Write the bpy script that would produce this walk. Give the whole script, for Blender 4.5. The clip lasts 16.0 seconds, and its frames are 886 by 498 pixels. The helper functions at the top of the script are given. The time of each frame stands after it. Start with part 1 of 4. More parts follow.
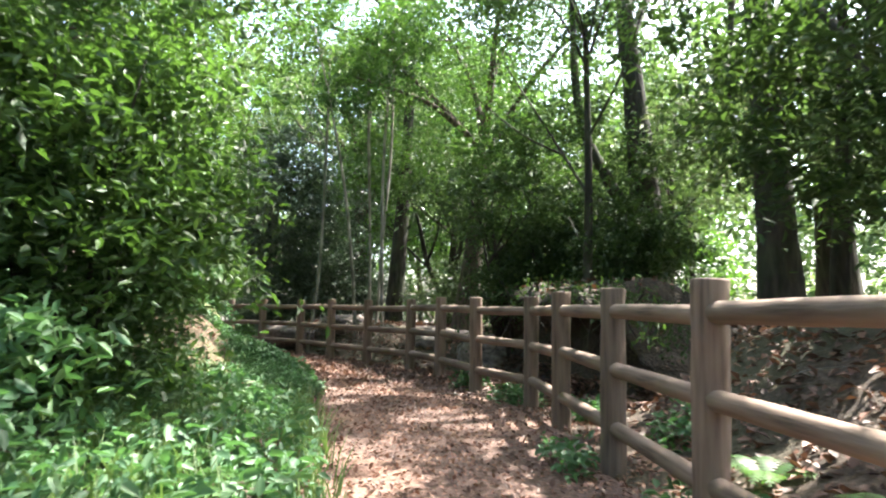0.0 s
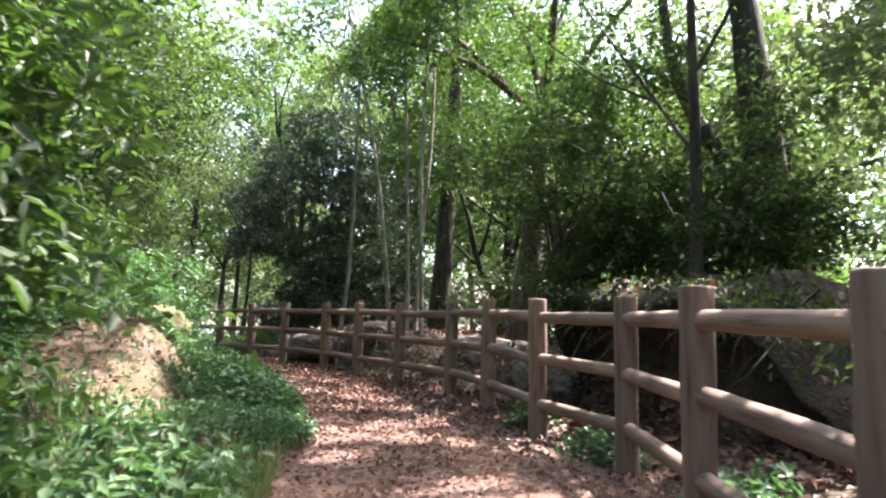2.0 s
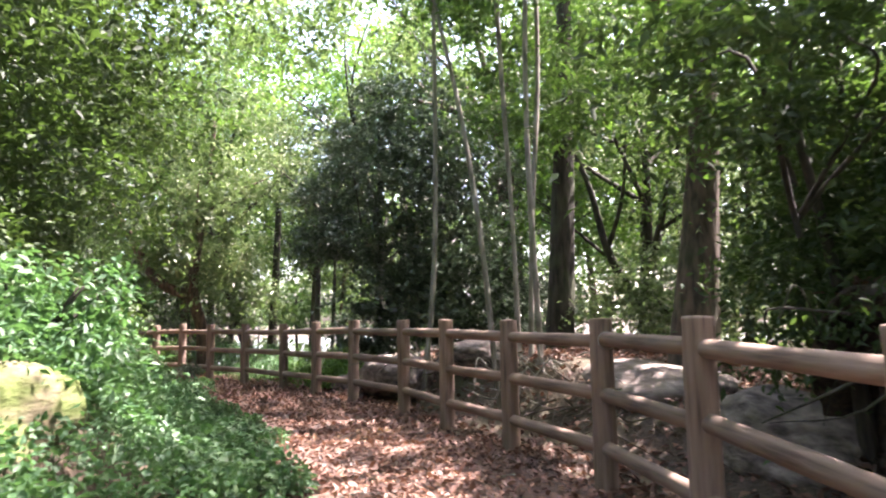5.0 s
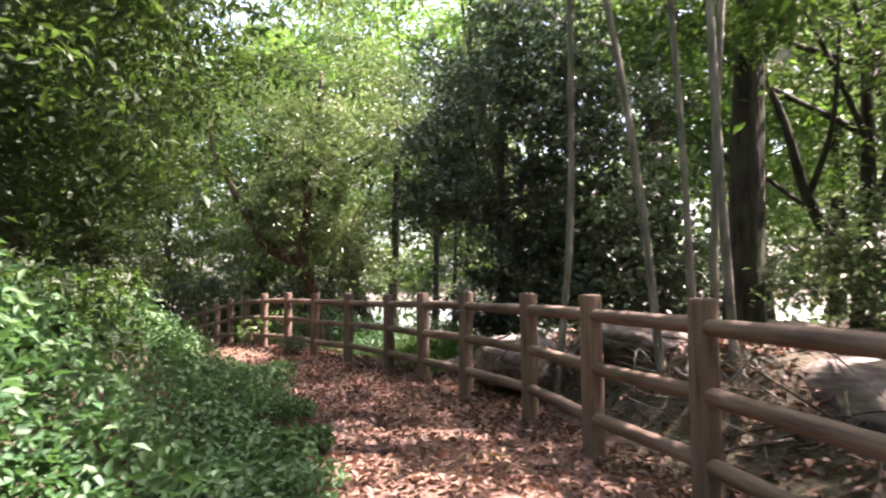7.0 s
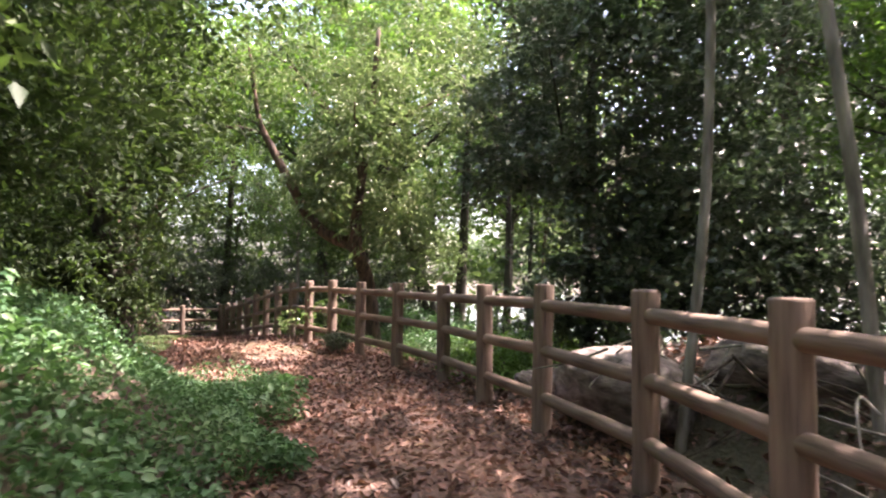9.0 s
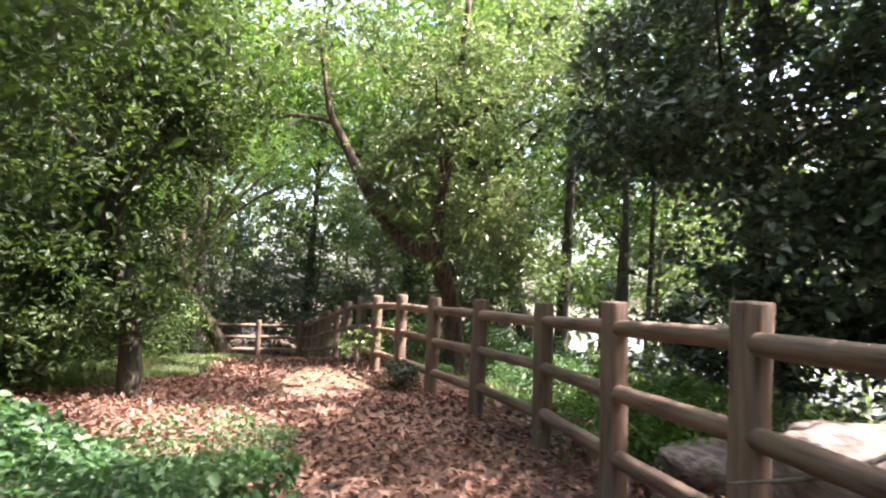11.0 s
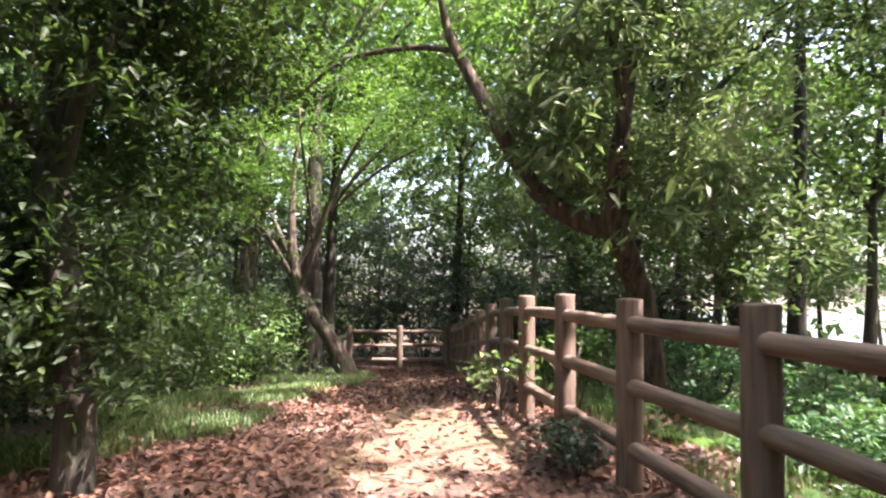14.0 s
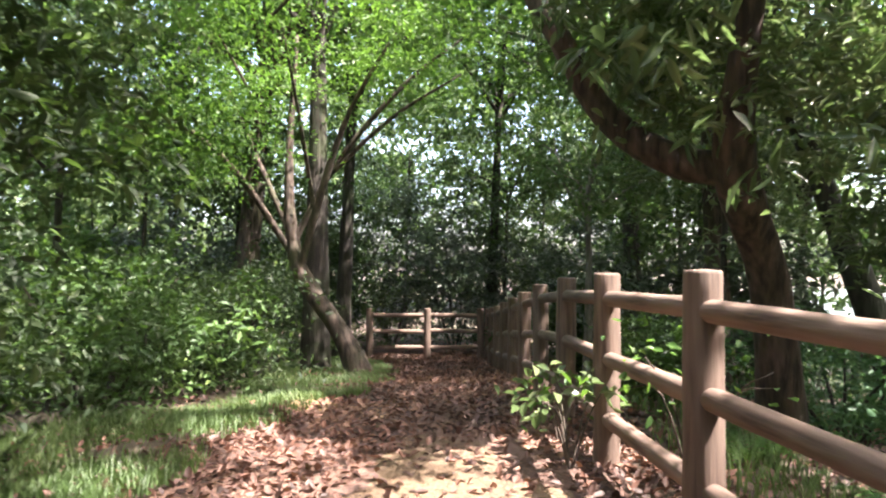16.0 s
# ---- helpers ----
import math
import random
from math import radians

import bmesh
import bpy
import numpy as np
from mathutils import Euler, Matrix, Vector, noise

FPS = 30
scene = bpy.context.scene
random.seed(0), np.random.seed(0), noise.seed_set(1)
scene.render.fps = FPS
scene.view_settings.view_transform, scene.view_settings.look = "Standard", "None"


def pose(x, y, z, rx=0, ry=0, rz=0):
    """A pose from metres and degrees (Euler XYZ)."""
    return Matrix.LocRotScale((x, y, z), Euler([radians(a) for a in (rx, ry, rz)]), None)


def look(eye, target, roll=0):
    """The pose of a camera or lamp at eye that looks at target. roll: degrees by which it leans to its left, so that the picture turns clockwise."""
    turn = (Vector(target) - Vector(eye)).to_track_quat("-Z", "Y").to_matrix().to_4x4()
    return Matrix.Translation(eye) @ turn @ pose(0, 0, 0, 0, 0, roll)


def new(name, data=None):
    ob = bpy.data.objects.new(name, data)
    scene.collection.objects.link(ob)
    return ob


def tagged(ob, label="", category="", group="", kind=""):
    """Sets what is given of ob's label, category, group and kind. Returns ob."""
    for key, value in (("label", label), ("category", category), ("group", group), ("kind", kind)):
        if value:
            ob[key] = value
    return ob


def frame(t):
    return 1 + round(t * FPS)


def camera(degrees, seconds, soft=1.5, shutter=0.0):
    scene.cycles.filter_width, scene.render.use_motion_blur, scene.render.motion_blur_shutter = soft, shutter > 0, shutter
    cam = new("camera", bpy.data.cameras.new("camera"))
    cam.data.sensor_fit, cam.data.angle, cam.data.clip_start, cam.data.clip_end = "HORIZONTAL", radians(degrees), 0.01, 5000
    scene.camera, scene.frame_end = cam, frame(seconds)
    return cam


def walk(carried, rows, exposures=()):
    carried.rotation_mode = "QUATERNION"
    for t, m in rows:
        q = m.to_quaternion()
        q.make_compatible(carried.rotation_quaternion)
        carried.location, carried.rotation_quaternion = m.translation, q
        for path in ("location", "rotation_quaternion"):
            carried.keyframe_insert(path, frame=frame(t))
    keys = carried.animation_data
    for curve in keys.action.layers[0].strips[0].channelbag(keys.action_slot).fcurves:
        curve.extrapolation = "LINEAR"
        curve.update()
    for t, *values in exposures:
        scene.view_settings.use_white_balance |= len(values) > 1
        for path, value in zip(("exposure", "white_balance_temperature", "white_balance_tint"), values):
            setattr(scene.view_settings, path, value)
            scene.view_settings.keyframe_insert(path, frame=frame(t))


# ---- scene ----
cam = camera(69.1, 16.0, soft=2.1, shutter=0.4)
PATH = [
    (0, (1.912, -0.777, 0.921), (1.252, 1.099, 1.138), 1.5),
    (0.5, (1.712, -0.157, 0.928), (1.013, 1.705, 1.137), 1.0),
    (1, (1.568, 0.479, 0.946), (0.823, 2.323, 1.158), 0.8),
    (1.5, (1.33, 1.074, 0.976), (0.542, 2.899, 1.203), 1.2),
    (2, (1.142, 1.708, 0.978), (0.32, 3.517, 1.205), 1.7),
    (2.5, (0.869, 2.343, 1.037), (0.015, 4.139, 1.243), 1.6),
    (3, (0.628, 3.034, 1.078), (-0.277, 4.808, 1.259), 1.0),
    (3.5, (0.322, 3.574, 1.099), (-0.646, 5.313, 1.293), 0.5),
    (6, (-1.318, 6.077, 1.31), (-2.554, 7.638, 1.502), -0.7),
    (6.2, (-1.46, 6.243, 1.3), (-2.73, 7.778, 1.478), -0.6),
    (6.5, (-1.695, 6.474, 1.32), (-3.009, 7.975, 1.469), -0.7),
    (7, (-2.055, 7.051, 1.32), (-3.477, 8.452, 1.448), -0.3),
    (7.5, (-2.468, 7.442, 1.282), (-3.943, 8.787, 1.417), 0.2),
    (8, (-2.873, 7.96, 1.303), (-4.374, 9.276, 1.423), -0.1),
    (8.2, (-3.055, 8.166, 1.303), (-4.569, 9.467, 1.418), -0.3),
    (8.5, (-3.294, 8.352, 1.331), (-4.819, 9.642, 1.436), -0.1),
    (9, (-3.679, 8.738, 1.334), (-5.257, 9.964, 1.428), 0.9),
    (11.5, (-6.365, 10.707, 1.245), (-8.152, 11.589, 1.424), 2.5),
    (12, (-6.939, 11.037, 1.249), (-8.771, 11.815, 1.445), 2.4),
    (12.5, (-7.563, 11.351, 1.279), (-9.427, 12.053, 1.463), 2.1),
    (13, (-8.178, 11.653, 1.305), (-10.065, 12.299, 1.448), 0.8),
    (13.5, (-8.814, 11.917, 1.323), (-10.727, 12.494, 1.41), 0.5),
    (14, (-9.382, 12.117, 1.311), (-11.315, 12.618, 1.437), 0.7),
    (14.5, (-9.981, 12.288, 1.302), (-11.924, 12.744, 1.438), 0.1),
    (15, (-10.652, 12.512, 1.297), (-12.606, 12.919, 1.42), -0.2),
    (15.5, (-11.285, 12.686, 1.281), (-13.244, 13.078, 1.372), -0.2),
    (16, (-11.857, 12.803, 1.288), (-13.817, 13.198, 1.345), 0.5),
]
walk(cam, [(t, look(eye, target, roll)) for t, eye, target, roll in PATH], [(0, 3.03, 6340, 6), (0.7, 3.13, 6340, 12), (2.5, 3.06, 6360, 20), (4, 3.39, 6410, 23), (6, 3.46, 6660, 27), (7.5, 2.91, 6860, 27), (8.5, 3.08, 6860, 28), (9.5, 3.23, 6840, 27), (12, 3.34, 6760, 21), (13.2, 3.33, 6710, 24), (14.5, 3.15, 6530, 22), (16, 3.16, 6500, 18)])
SUN_AZ, SUN_EL = (0.6, 0.8), radians(60)
SUN = Vector((SUN_AZ[0] * math.cos(SUN_EL), SUN_AZ[1] * math.cos(SUN_EL), math.sin(SUN_EL)))

# ---- world and sun ----
world = bpy.data.worlds.new("sky")
scene.world = world
world.use_nodes = True
wn = world.node_tree.nodes
sky = wn.new("ShaderNodeTexSky")
sky.sky_type = "NISHITA"
sky.sun_disc = False
sky.sun_elevation = SUN_EL
sky.sun_rotation = math.atan2(SUN_AZ[0], SUN_AZ[1])
sky.air_density, sky.dust_density = 1.0, 5.0
wn["Background"].inputs["Strength"].default_value = 0.15
world.node_tree.links.new(sky.outputs["Color"], wn["Background"].inputs["Color"])
lamp = bpy.data.lights.new("sun", "SUN")
lamp.energy, lamp.angle, lamp.color = 3.7, radians(0.55), (1.0, 0.95, 0.86)
sun = new("sun", lamp)
sun.matrix_world = look(SUN * 60, (0, 0, 0))

# ---- materials ----


def nodes_of(name):
    m = bpy.data.materials.new(name)
    m.use_nodes = True
    return m, m.node_tree.nodes, m.node_tree.links


def ramp(nodes, stops):
    r = nodes.new("ShaderNodeValToRGB")
    while len(r.color_ramp.elements) < len(stops):
        r.color_ramp.elements.new(0.5)
    for e, (p, c) in zip(r.color_ramp.elements, stops):
        e.position, e.color = p, (*c, 1)
    return r


def noise_node(nodes, links, coord, scale, detail=4.0, stretch=(1, 1, 1)):
    mp = nodes.new("ShaderNodeMapping")
    mp.inputs["Scale"].default_value = stretch
    links.new(coord, mp.inputs["Vector"])
    n = nodes.new("ShaderNodeTexNoise")
    n.inputs["Scale"].default_value = scale
    n.inputs["Detail"].default_value = detail
    links.new(mp.outputs["Vector"], n.inputs["Vector"])
    return n


def mix_rgb(nodes, links, fac, a, b, blend="MIX"):
    m = nodes.new("ShaderNodeMix")
    m.data_type, m.blend_type = "RGBA", blend
    if isinstance(fac, float):
        m.inputs[0].default_value = fac
    else:
        links.new(fac, m.inputs[0])
    for sock, v in ((m.inputs[6], a), (m.inputs[7], b)):
        if isinstance(v, tuple):
            sock.default_value = (*v, 1)
        else:
            links.new(v, sock)
    return m.outputs[2]


def bump(nodes, links, height, strength, distance, target):
    b = nodes.new("ShaderNodeBump")
    b.inputs["Strength"].default_value, b.inputs["Distance"].default_value = strength, distance
    links.new(height, b.inputs["Height"])
    links.new(b.outputs["Normal"], target)


def leaf_material(name, stops, rough=0.45, through_light=0.4, tint=(0.25, 0.42, 0.03)):
    """Leaf blades: one tone a leaf, drifting over the crown, gloss on top, light passing through."""
    m, n, l = nodes_of(name)
    p = n["Principled BSDF"]
    geo = n.new("ShaderNodeNewGeometry")
    tc = n.new("ShaderNodeTexCoord")
    r = ramp(n, stops)
    big = noise_node(n, l, tc.outputs["Object"], 0.8, 2.0)
    add = n.new("ShaderNodeMath")
    add.operation = "MULTIPLY_ADD"
    l.new(big.outputs["Fac"], add.inputs[0])
    add.inputs[1].default_value = 1.35
    half = n.new("ShaderNodeMath")
    half.operation = "MULTIPLY_ADD"
    l.new(geo.outputs["Random Per Island"], half.inputs[0])
    half.inputs[1].default_value, half.inputs[2].default_value = 0.5, -0.45
    l.new(half.outputs[0], add.inputs[2])
    l.new(add.outputs[0], r.inputs["Fac"])
    l.new(r.outputs["Color"], p.inputs["Base Color"])
    p.inputs["Roughness"].default_value = rough
    tr = n.new("ShaderNodeBsdfTranslucent")
    l.new(mix_rgb(n, l, 0.6, r.outputs["Color"], tint), tr.inputs["Color"])
    mixs = n.new("ShaderNodeMixShader")
    mixs.inputs[0].default_value = through_light
    l.new(p.outputs[0], mixs.inputs[1])
    l.new(tr.outputs[0], mixs.inputs[2])
    l.new(mixs.outputs[0], n["Material Output"].inputs["Surface"])
    return m


LEAF_MID = leaf_material("leaf_mid_green", [(0.0, (0.017, 0.036, 0.013)), (0.45, (0.039, 0.080, 0.025)), (0.8, (0.079, 0.145, 0.039)), (1.0, (0.134, 0.190, 0.056))], 0.5, 0.31, (0.159, 0.320, 0.034))
# Olive leaves, darkened in colour for foliage that stands in shade.
LEAF_SHADE = leaf_material("leaf_olive_shaded", [(0.0, (0.012, 0.026, 0.011)), (0.5, (0.027, 0.052, 0.019)), (0.85, (0.060, 0.092, 0.030)), (1.0, (0.105, 0.115, 0.040))], 0.62, 0.31, (0.130, 0.240, 0.034))
# Glossy dark leaves; the greyed, lightened colour carries part of their sky sheen.
LEAF_DARK = leaf_material("leaf_dark_glossy", [(0.0, (0.026, 0.042, 0.028)), (0.5, (0.066, 0.096, 0.060)), (1.0, (0.150, 0.180, 0.125))], 0.33, 0.2, (0.09, 0.16, 0.05))
LEAF_BRIGHT = leaf_material("leaf_bright_green", [(0.0, (0.022, 0.056, 0.016)), (0.5, (0.058, 0.132, 0.028)), (1.0, (0.145, 0.240, 0.052))], 0.5, 0.42, (0.20, 0.40, 0.042))
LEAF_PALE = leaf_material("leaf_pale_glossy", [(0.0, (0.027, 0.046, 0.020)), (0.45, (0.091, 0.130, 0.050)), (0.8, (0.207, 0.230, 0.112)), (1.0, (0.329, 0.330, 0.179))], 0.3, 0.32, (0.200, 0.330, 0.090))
LEAF_FAR = leaf_material("leaf_far_sunlit", [(0.0, (0.026, 0.058, 0.022)), (0.5, (0.064, 0.112, 0.038)), (1.0, (0.165, 0.215, 0.08))], 0.55, 0.34, (0.22, 0.35, 0.08))
LEAF_IVY = leaf_material("leaf_ivy", [(0.0, (0.018, 0.054, 0.026)), (0.5, (0.047, 0.113, 0.047)), (1.0, (0.115, 0.200, 0.078))], 0.55, 0.28, (0.146, 0.340, 0.067))
GRASS = leaf_material("grass_blade", [(0.0, (0.049, 0.085, 0.028)), (0.6, (0.091, 0.150, 0.045)), (1.0, (0.195, 0.230, 0.090))], 0.5, 0.35, (0.195, 0.320, 0.056))
LITTER = leaf_material("dead_leaf", [(0.0, (0.026, 0.015, 0.012)), (0.35, (0.085, 0.042, 0.031)), (0.65, (0.21, 0.103, 0.072)), (0.9, (0.36, 0.21, 0.15)), (1.0, (0.42, 0.28, 0.12))], 0.6, 0.10, (0.25, 0.11, 0.04))


def soil_material(name, dark, mid, pale, patch):
    """Trodden earth: clods, crumbs and worn pale patches."""
    m, n, l = nodes_of(name)
    p = n["Principled BSDF"]
    tc = n.new("ShaderNodeTexCoord")
    big = noise_node(n, l, tc.outputs["Object"], 0.55, 3.0)
    fine = noise_node(n, l, tc.outputs["Object"], 26.0, 6.0)
    r = ramp(n, [(0.3, dark), (0.55, mid), (0.75, pale)])
    l.new(fine.outputs["Fac"], r.inputs["Fac"])
    worn = ramp(n, [(0.48, (0, 0, 0)), (0.62, (1, 1, 1))])
    l.new(big.outputs["Fac"], worn.inputs["Fac"])
    l.new(mix_rgb(n, l, worn.outputs["Color"], r.outputs["Color"], mix_rgb(n, l, 0.6, r.outputs["Color"], patch)), p.inputs["Base Color"])
    p.inputs["Roughness"].default_value = 0.95
    bump(n, l, fine.outputs["Fac"], 0.9, 0.03, p.inputs["Normal"])
    return m


SOIL_PATH = soil_material("trodden_soil", (0.04, 0.023, 0.018), (0.10, 0.056, 0.043), (0.19, 0.11, 0.084), (0.30, 0.175, 0.13))
SOIL_WOOD = soil_material("woodland_soil", (0.025, 0.016, 0.012), (0.065, 0.043, 0.03), (0.13, 0.09, 0.06), (0.06, 0.06, 0.03))
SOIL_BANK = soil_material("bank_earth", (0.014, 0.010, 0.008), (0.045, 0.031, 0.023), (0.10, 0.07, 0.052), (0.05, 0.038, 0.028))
# Bare earth whose colour is brightened to strengthen the path's pool of sun.
SAND_SUNLIT = soil_material("sandy_soil_sunlit", (0.08, 0.048, 0.032), (0.155, 0.094, 0.062), (0.24, 0.155, 0.105), (0.16, 0.12, 0.06))


def bark_material(name, dark, light, moss=0.0):
    m, n, l = nodes_of(name)
    p = n["Principled BSDF"]
    tc = n.new("ShaderNodeTexCoord")
    streak = noise_node(n, l, tc.outputs["Object"], 14.0, 6.0, (1, 1, 0.22))
    blot = noise_node(n, l, tc.outputs["Object"], 2.2, 3.0)
    r = ramp(n, [(0.35, dark), (0.68, light)])
    l.new(streak.outputs["Fac"], r.inputs["Fac"])
    bl = ramp(n, [(0.45, (0, 0, 0)), (0.65, (moss, moss, moss))])
    l.new(blot.outputs["Fac"], bl.inputs["Fac"])
    l.new(mix_rgb(n, l, bl.outputs["Color"], r.outputs["Color"], (0.06, 0.09, 0.03)), p.inputs["Base Color"])
    p.inputs["Roughness"].default_value = 0.9
    bump(n, l, streak.outputs["Fac"], 1.0, 0.03, p.inputs["Normal"])
    return m


BARK = bark_material("bark_brown", (0.03, 0.022, 0.017), (0.13, 0.095, 0.075), 0.3)
BARK_DARK = bark_material("bark_dark", (0.012, 0.010, 0.008), (0.055, 0.045, 0.036), 0.35)
BARK_PALE = bark_material("bark_pale", (0.11, 0.10, 0.085), (0.31, 0.285, 0.25), 0.25)
BARK_RED = bark_material("bark_reddish", (0.028, 0.018, 0.014), (0.125, 0.08, 0.06), 0.12)


def fence_material():
    """Log-look fence: brown grain along the timber, grey wear and dark checks."""
    m, n, l = nodes_of("log_brown")
    p = n["Principled BSDF"]
    tc = n.new("ShaderNodeTexCoord")
    info = n.new("ShaderNodeObjectInfo")
    grain = noise_node(n, l, tc.outputs["Object"], 30.0, 5.0, (1, 1, 0.07))
    blot = noise_node(n, l, tc.outputs["Object"], 5.0, 4.0, (1, 1, 0.5))
    r = ramp(n, [(0.30, (0.06, 0.038, 0.029)), (0.42, (0.135, 0.088, 0.068)), (0.7, (0.215, 0.148, 0.115))])
    l.new(grain.outputs["Fac"], r.inputs["Fac"])
    w = ramp(n, [(0.4, (0, 0, 0)), (0.7, (0.55, 0.55, 0.55))])
    l.new(blot.outputs["Fac"], w.inputs["Fac"])
    worn = mix_rgb(n, l, w.outputs["Color"], r.outputs["Color"], (0.185, 0.138, 0.105))
    hue = n.new("ShaderNodeHueSaturation")
    val = n.new("ShaderNodeMath")
    val.operation = "MULTIPLY_ADD"
    l.new(info.outputs["Random"], val.inputs[0])
    val.inputs[1].default_value, val.inputs[2].default_value = 0.35, 0.85
    l.new(val.outputs[0], hue.inputs["Value"])
    l.new(worn, hue.inputs["Color"])
    l.new(hue.outputs["Color"], p.inputs["Base Color"])
    p.inputs["Roughness"].default_value = 0.82
    bump(n, l, grain.outputs["Fac"], 0.7, 0.008, p.inputs["Normal"])
    return m


LOG = fence_material()


def stone_material(name, a, b, c, moss):
    m, n, l = nodes_of(name)
    p = n["Principled BSDF"]
    tc = n.new("ShaderNodeTexCoord")
    fine = noise_node(n, l, tc.outputs["Object"], 4.5, 10.0)
    big = noise_node(n, l, tc.outputs["Object"], 1.6, 4.0)
    r = ramp(n, [(0.3, a), (0.5, b), (0.72, c)])
    l.new(fine.outputs["Fac"], r.inputs["Fac"])
    g = ramp(n, [(0.55 - 0.16 * moss, (0, 0, 0)), (0.66 - 0.14 * moss, (moss, moss, moss))])
    l.new(big.outputs["Fac"], g.inputs["Fac"])
    l.new(mix_rgb(n, l, g.outputs["Color"], r.outputs["Color"], (0.10, 0.13, 0.035)), p.inputs["Base Color"])
    p.inputs["Roughness"].default_value = 0.9
    bump(n, l, fine.outputs["Fac"], 0.8, 0.05, p.inputs["Normal"])
    return m


STONE = stone_material("pale_stone", (0.045, 0.034, 0.032), (0.16, 0.125, 0.112), (0.30, 0.245, 0.22), 0.12)
STONE_MOSSY = stone_material("mossy_stone", (0.07, 0.062, 0.035), (0.14, 0.12, 0.07), (0.24, 0.20, 0.13), 1.0)

SAND_BANK = soil_material("sandy_bank_soil", (0.05, 0.034, 0.022), (0.10, 0.066, 0.042), (0.16, 0.105, 0.07), (0.075, 0.075, 0.03))

# ---- mesh helpers ----
rng = np.random.default_rng(7)


def mesh_np(name, verts, faces, mat, smooth=False):
    """A mesh from arrays of vertices and of triangles or quads."""
    me = bpy.data.meshes.new(name)
    faces = np.asarray(faces, np.int32)
    k = faces.shape[1]
    me.vertices.add(len(verts))
    me.vertices.foreach_set("co", np.asarray(verts, np.float32).ravel())
    me.loops.add(faces.size)
    me.loops.foreach_set("vertex_index", faces.ravel())
    me.polygons.add(len(faces))
    me.polygons.foreach_set("loop_start", np.arange(0, faces.size, k, dtype=np.int32))
    if smooth:
        me.polygons.foreach_set("use_smooth", np.ones(len(faces), bool))
    me.materials.append(mat)
    me.update(calc_edges=True)
    return me


def thing(name, base, label, category, group="", kind=""):
    ob = new(name)
    ob.location = base
    ob.empty_display_size = 0.1
    return tagged(ob, label, category, group, kind)


def under(name, me, parent, label=""):
    """A mesh given in world metres, as a part of a thing or of a part."""
    ob = new(name, me)
    ob.parent = parent
    base = Vector(parent.location)
    up = parent.parent
    while up:
        base += up.location
        up = up.parent
    me.transform(Matrix.Translation(-base))
    return tagged(ob, label)


def norm(v):
    return v / np.maximum(np.linalg.norm(v, axis=-1, keepdims=True), 1e-9)


def spline(pts, n):
    """Points along a Catmull-Rom curve through rows of numbers."""
    p = np.asarray(pts, float)
    p = np.vstack([2 * p[0] - p[1], p, 2 * p[-1] - p[-2]])
    out = []
    for i in range(1, len(p) - 2):
        a, b, c, d = p[i - 1 : i + 3]
        for t in np.arange(n) / n:
            out.append(0.5 * (2 * b + (c - a) * t + (2 * a - 5 * b + 4 * c - d) * t * t + (3 * b - a - 3 * c + d) * t**3))
    out.append(p[-2])
    return np.array(out)


def tube(pts, sides=10, n=5, rough=0.06, seed=0, cap=True):
    """A round, tapered, uneven tube through rows of x, y, z, radius."""
    c = spline(pts, n)
    g = np.random.default_rng(seed)
    pos, rad = c[:, :3], np.maximum(c[:, 3], 0.003)
    tan = norm(np.gradient(pos, axis=0))
    ref = np.array([1.0, 0.13, 0.05]) if abs(tan[0][2]) > 0.6 else np.array([0.05, 0.03, 1.0])
    u = norm(np.cross(tan, ref))
    v = np.cross(tan, u)
    ang = np.arange(sides) * 2 * np.pi / sides
    wob = 1 + rough * g.normal(size=(1, sides)) + 0.6 * rough * g.normal(size=(len(c), sides))
    ring = pos[:, None] + (rad[:, None] * wob)[..., None] * (np.cos(ang)[None, :, None] * u[:, None] + np.sin(ang)[None, :, None] * v[:, None])
    verts = ring.reshape(-1, 3)
    i, j = np.meshgrid(np.arange(len(c) - 1), np.arange(sides), indexing="ij")
    a, b = i * sides + j, i * sides + (j + 1) % sides
    faces = np.stack([a, b, b + sides, a + sides], -1).reshape(-1, 4)
    tris = np.vstack([faces[:, [0, 1, 2]], faces[:, [0, 2, 3]]])
    if cap:
        for k, row in ((0, 0), (1, len(c) - 1)):
            verts = np.vstack([verts, pos[row]])
            ids = row * sides + np.arange(sides)
            tris = np.vstack([tris, np.stack([ids, np.roll(ids, -1), np.full(sides, len(verts) - 1)], -1)])
    return verts, tris


def tubes_mesh(name, rows, mat, sides=7, n=4, rough=0.05):
    vs, fs, k = [], [], 0
    for i, pts in enumerate(rows):
        v, f = tube(pts, sides, n, rough, i + 3)
        vs.append(v), fs.append(f + k)
        k += len(v)
    return mesh_np(name, np.vstack(vs), np.vstack(fs), mat, True)


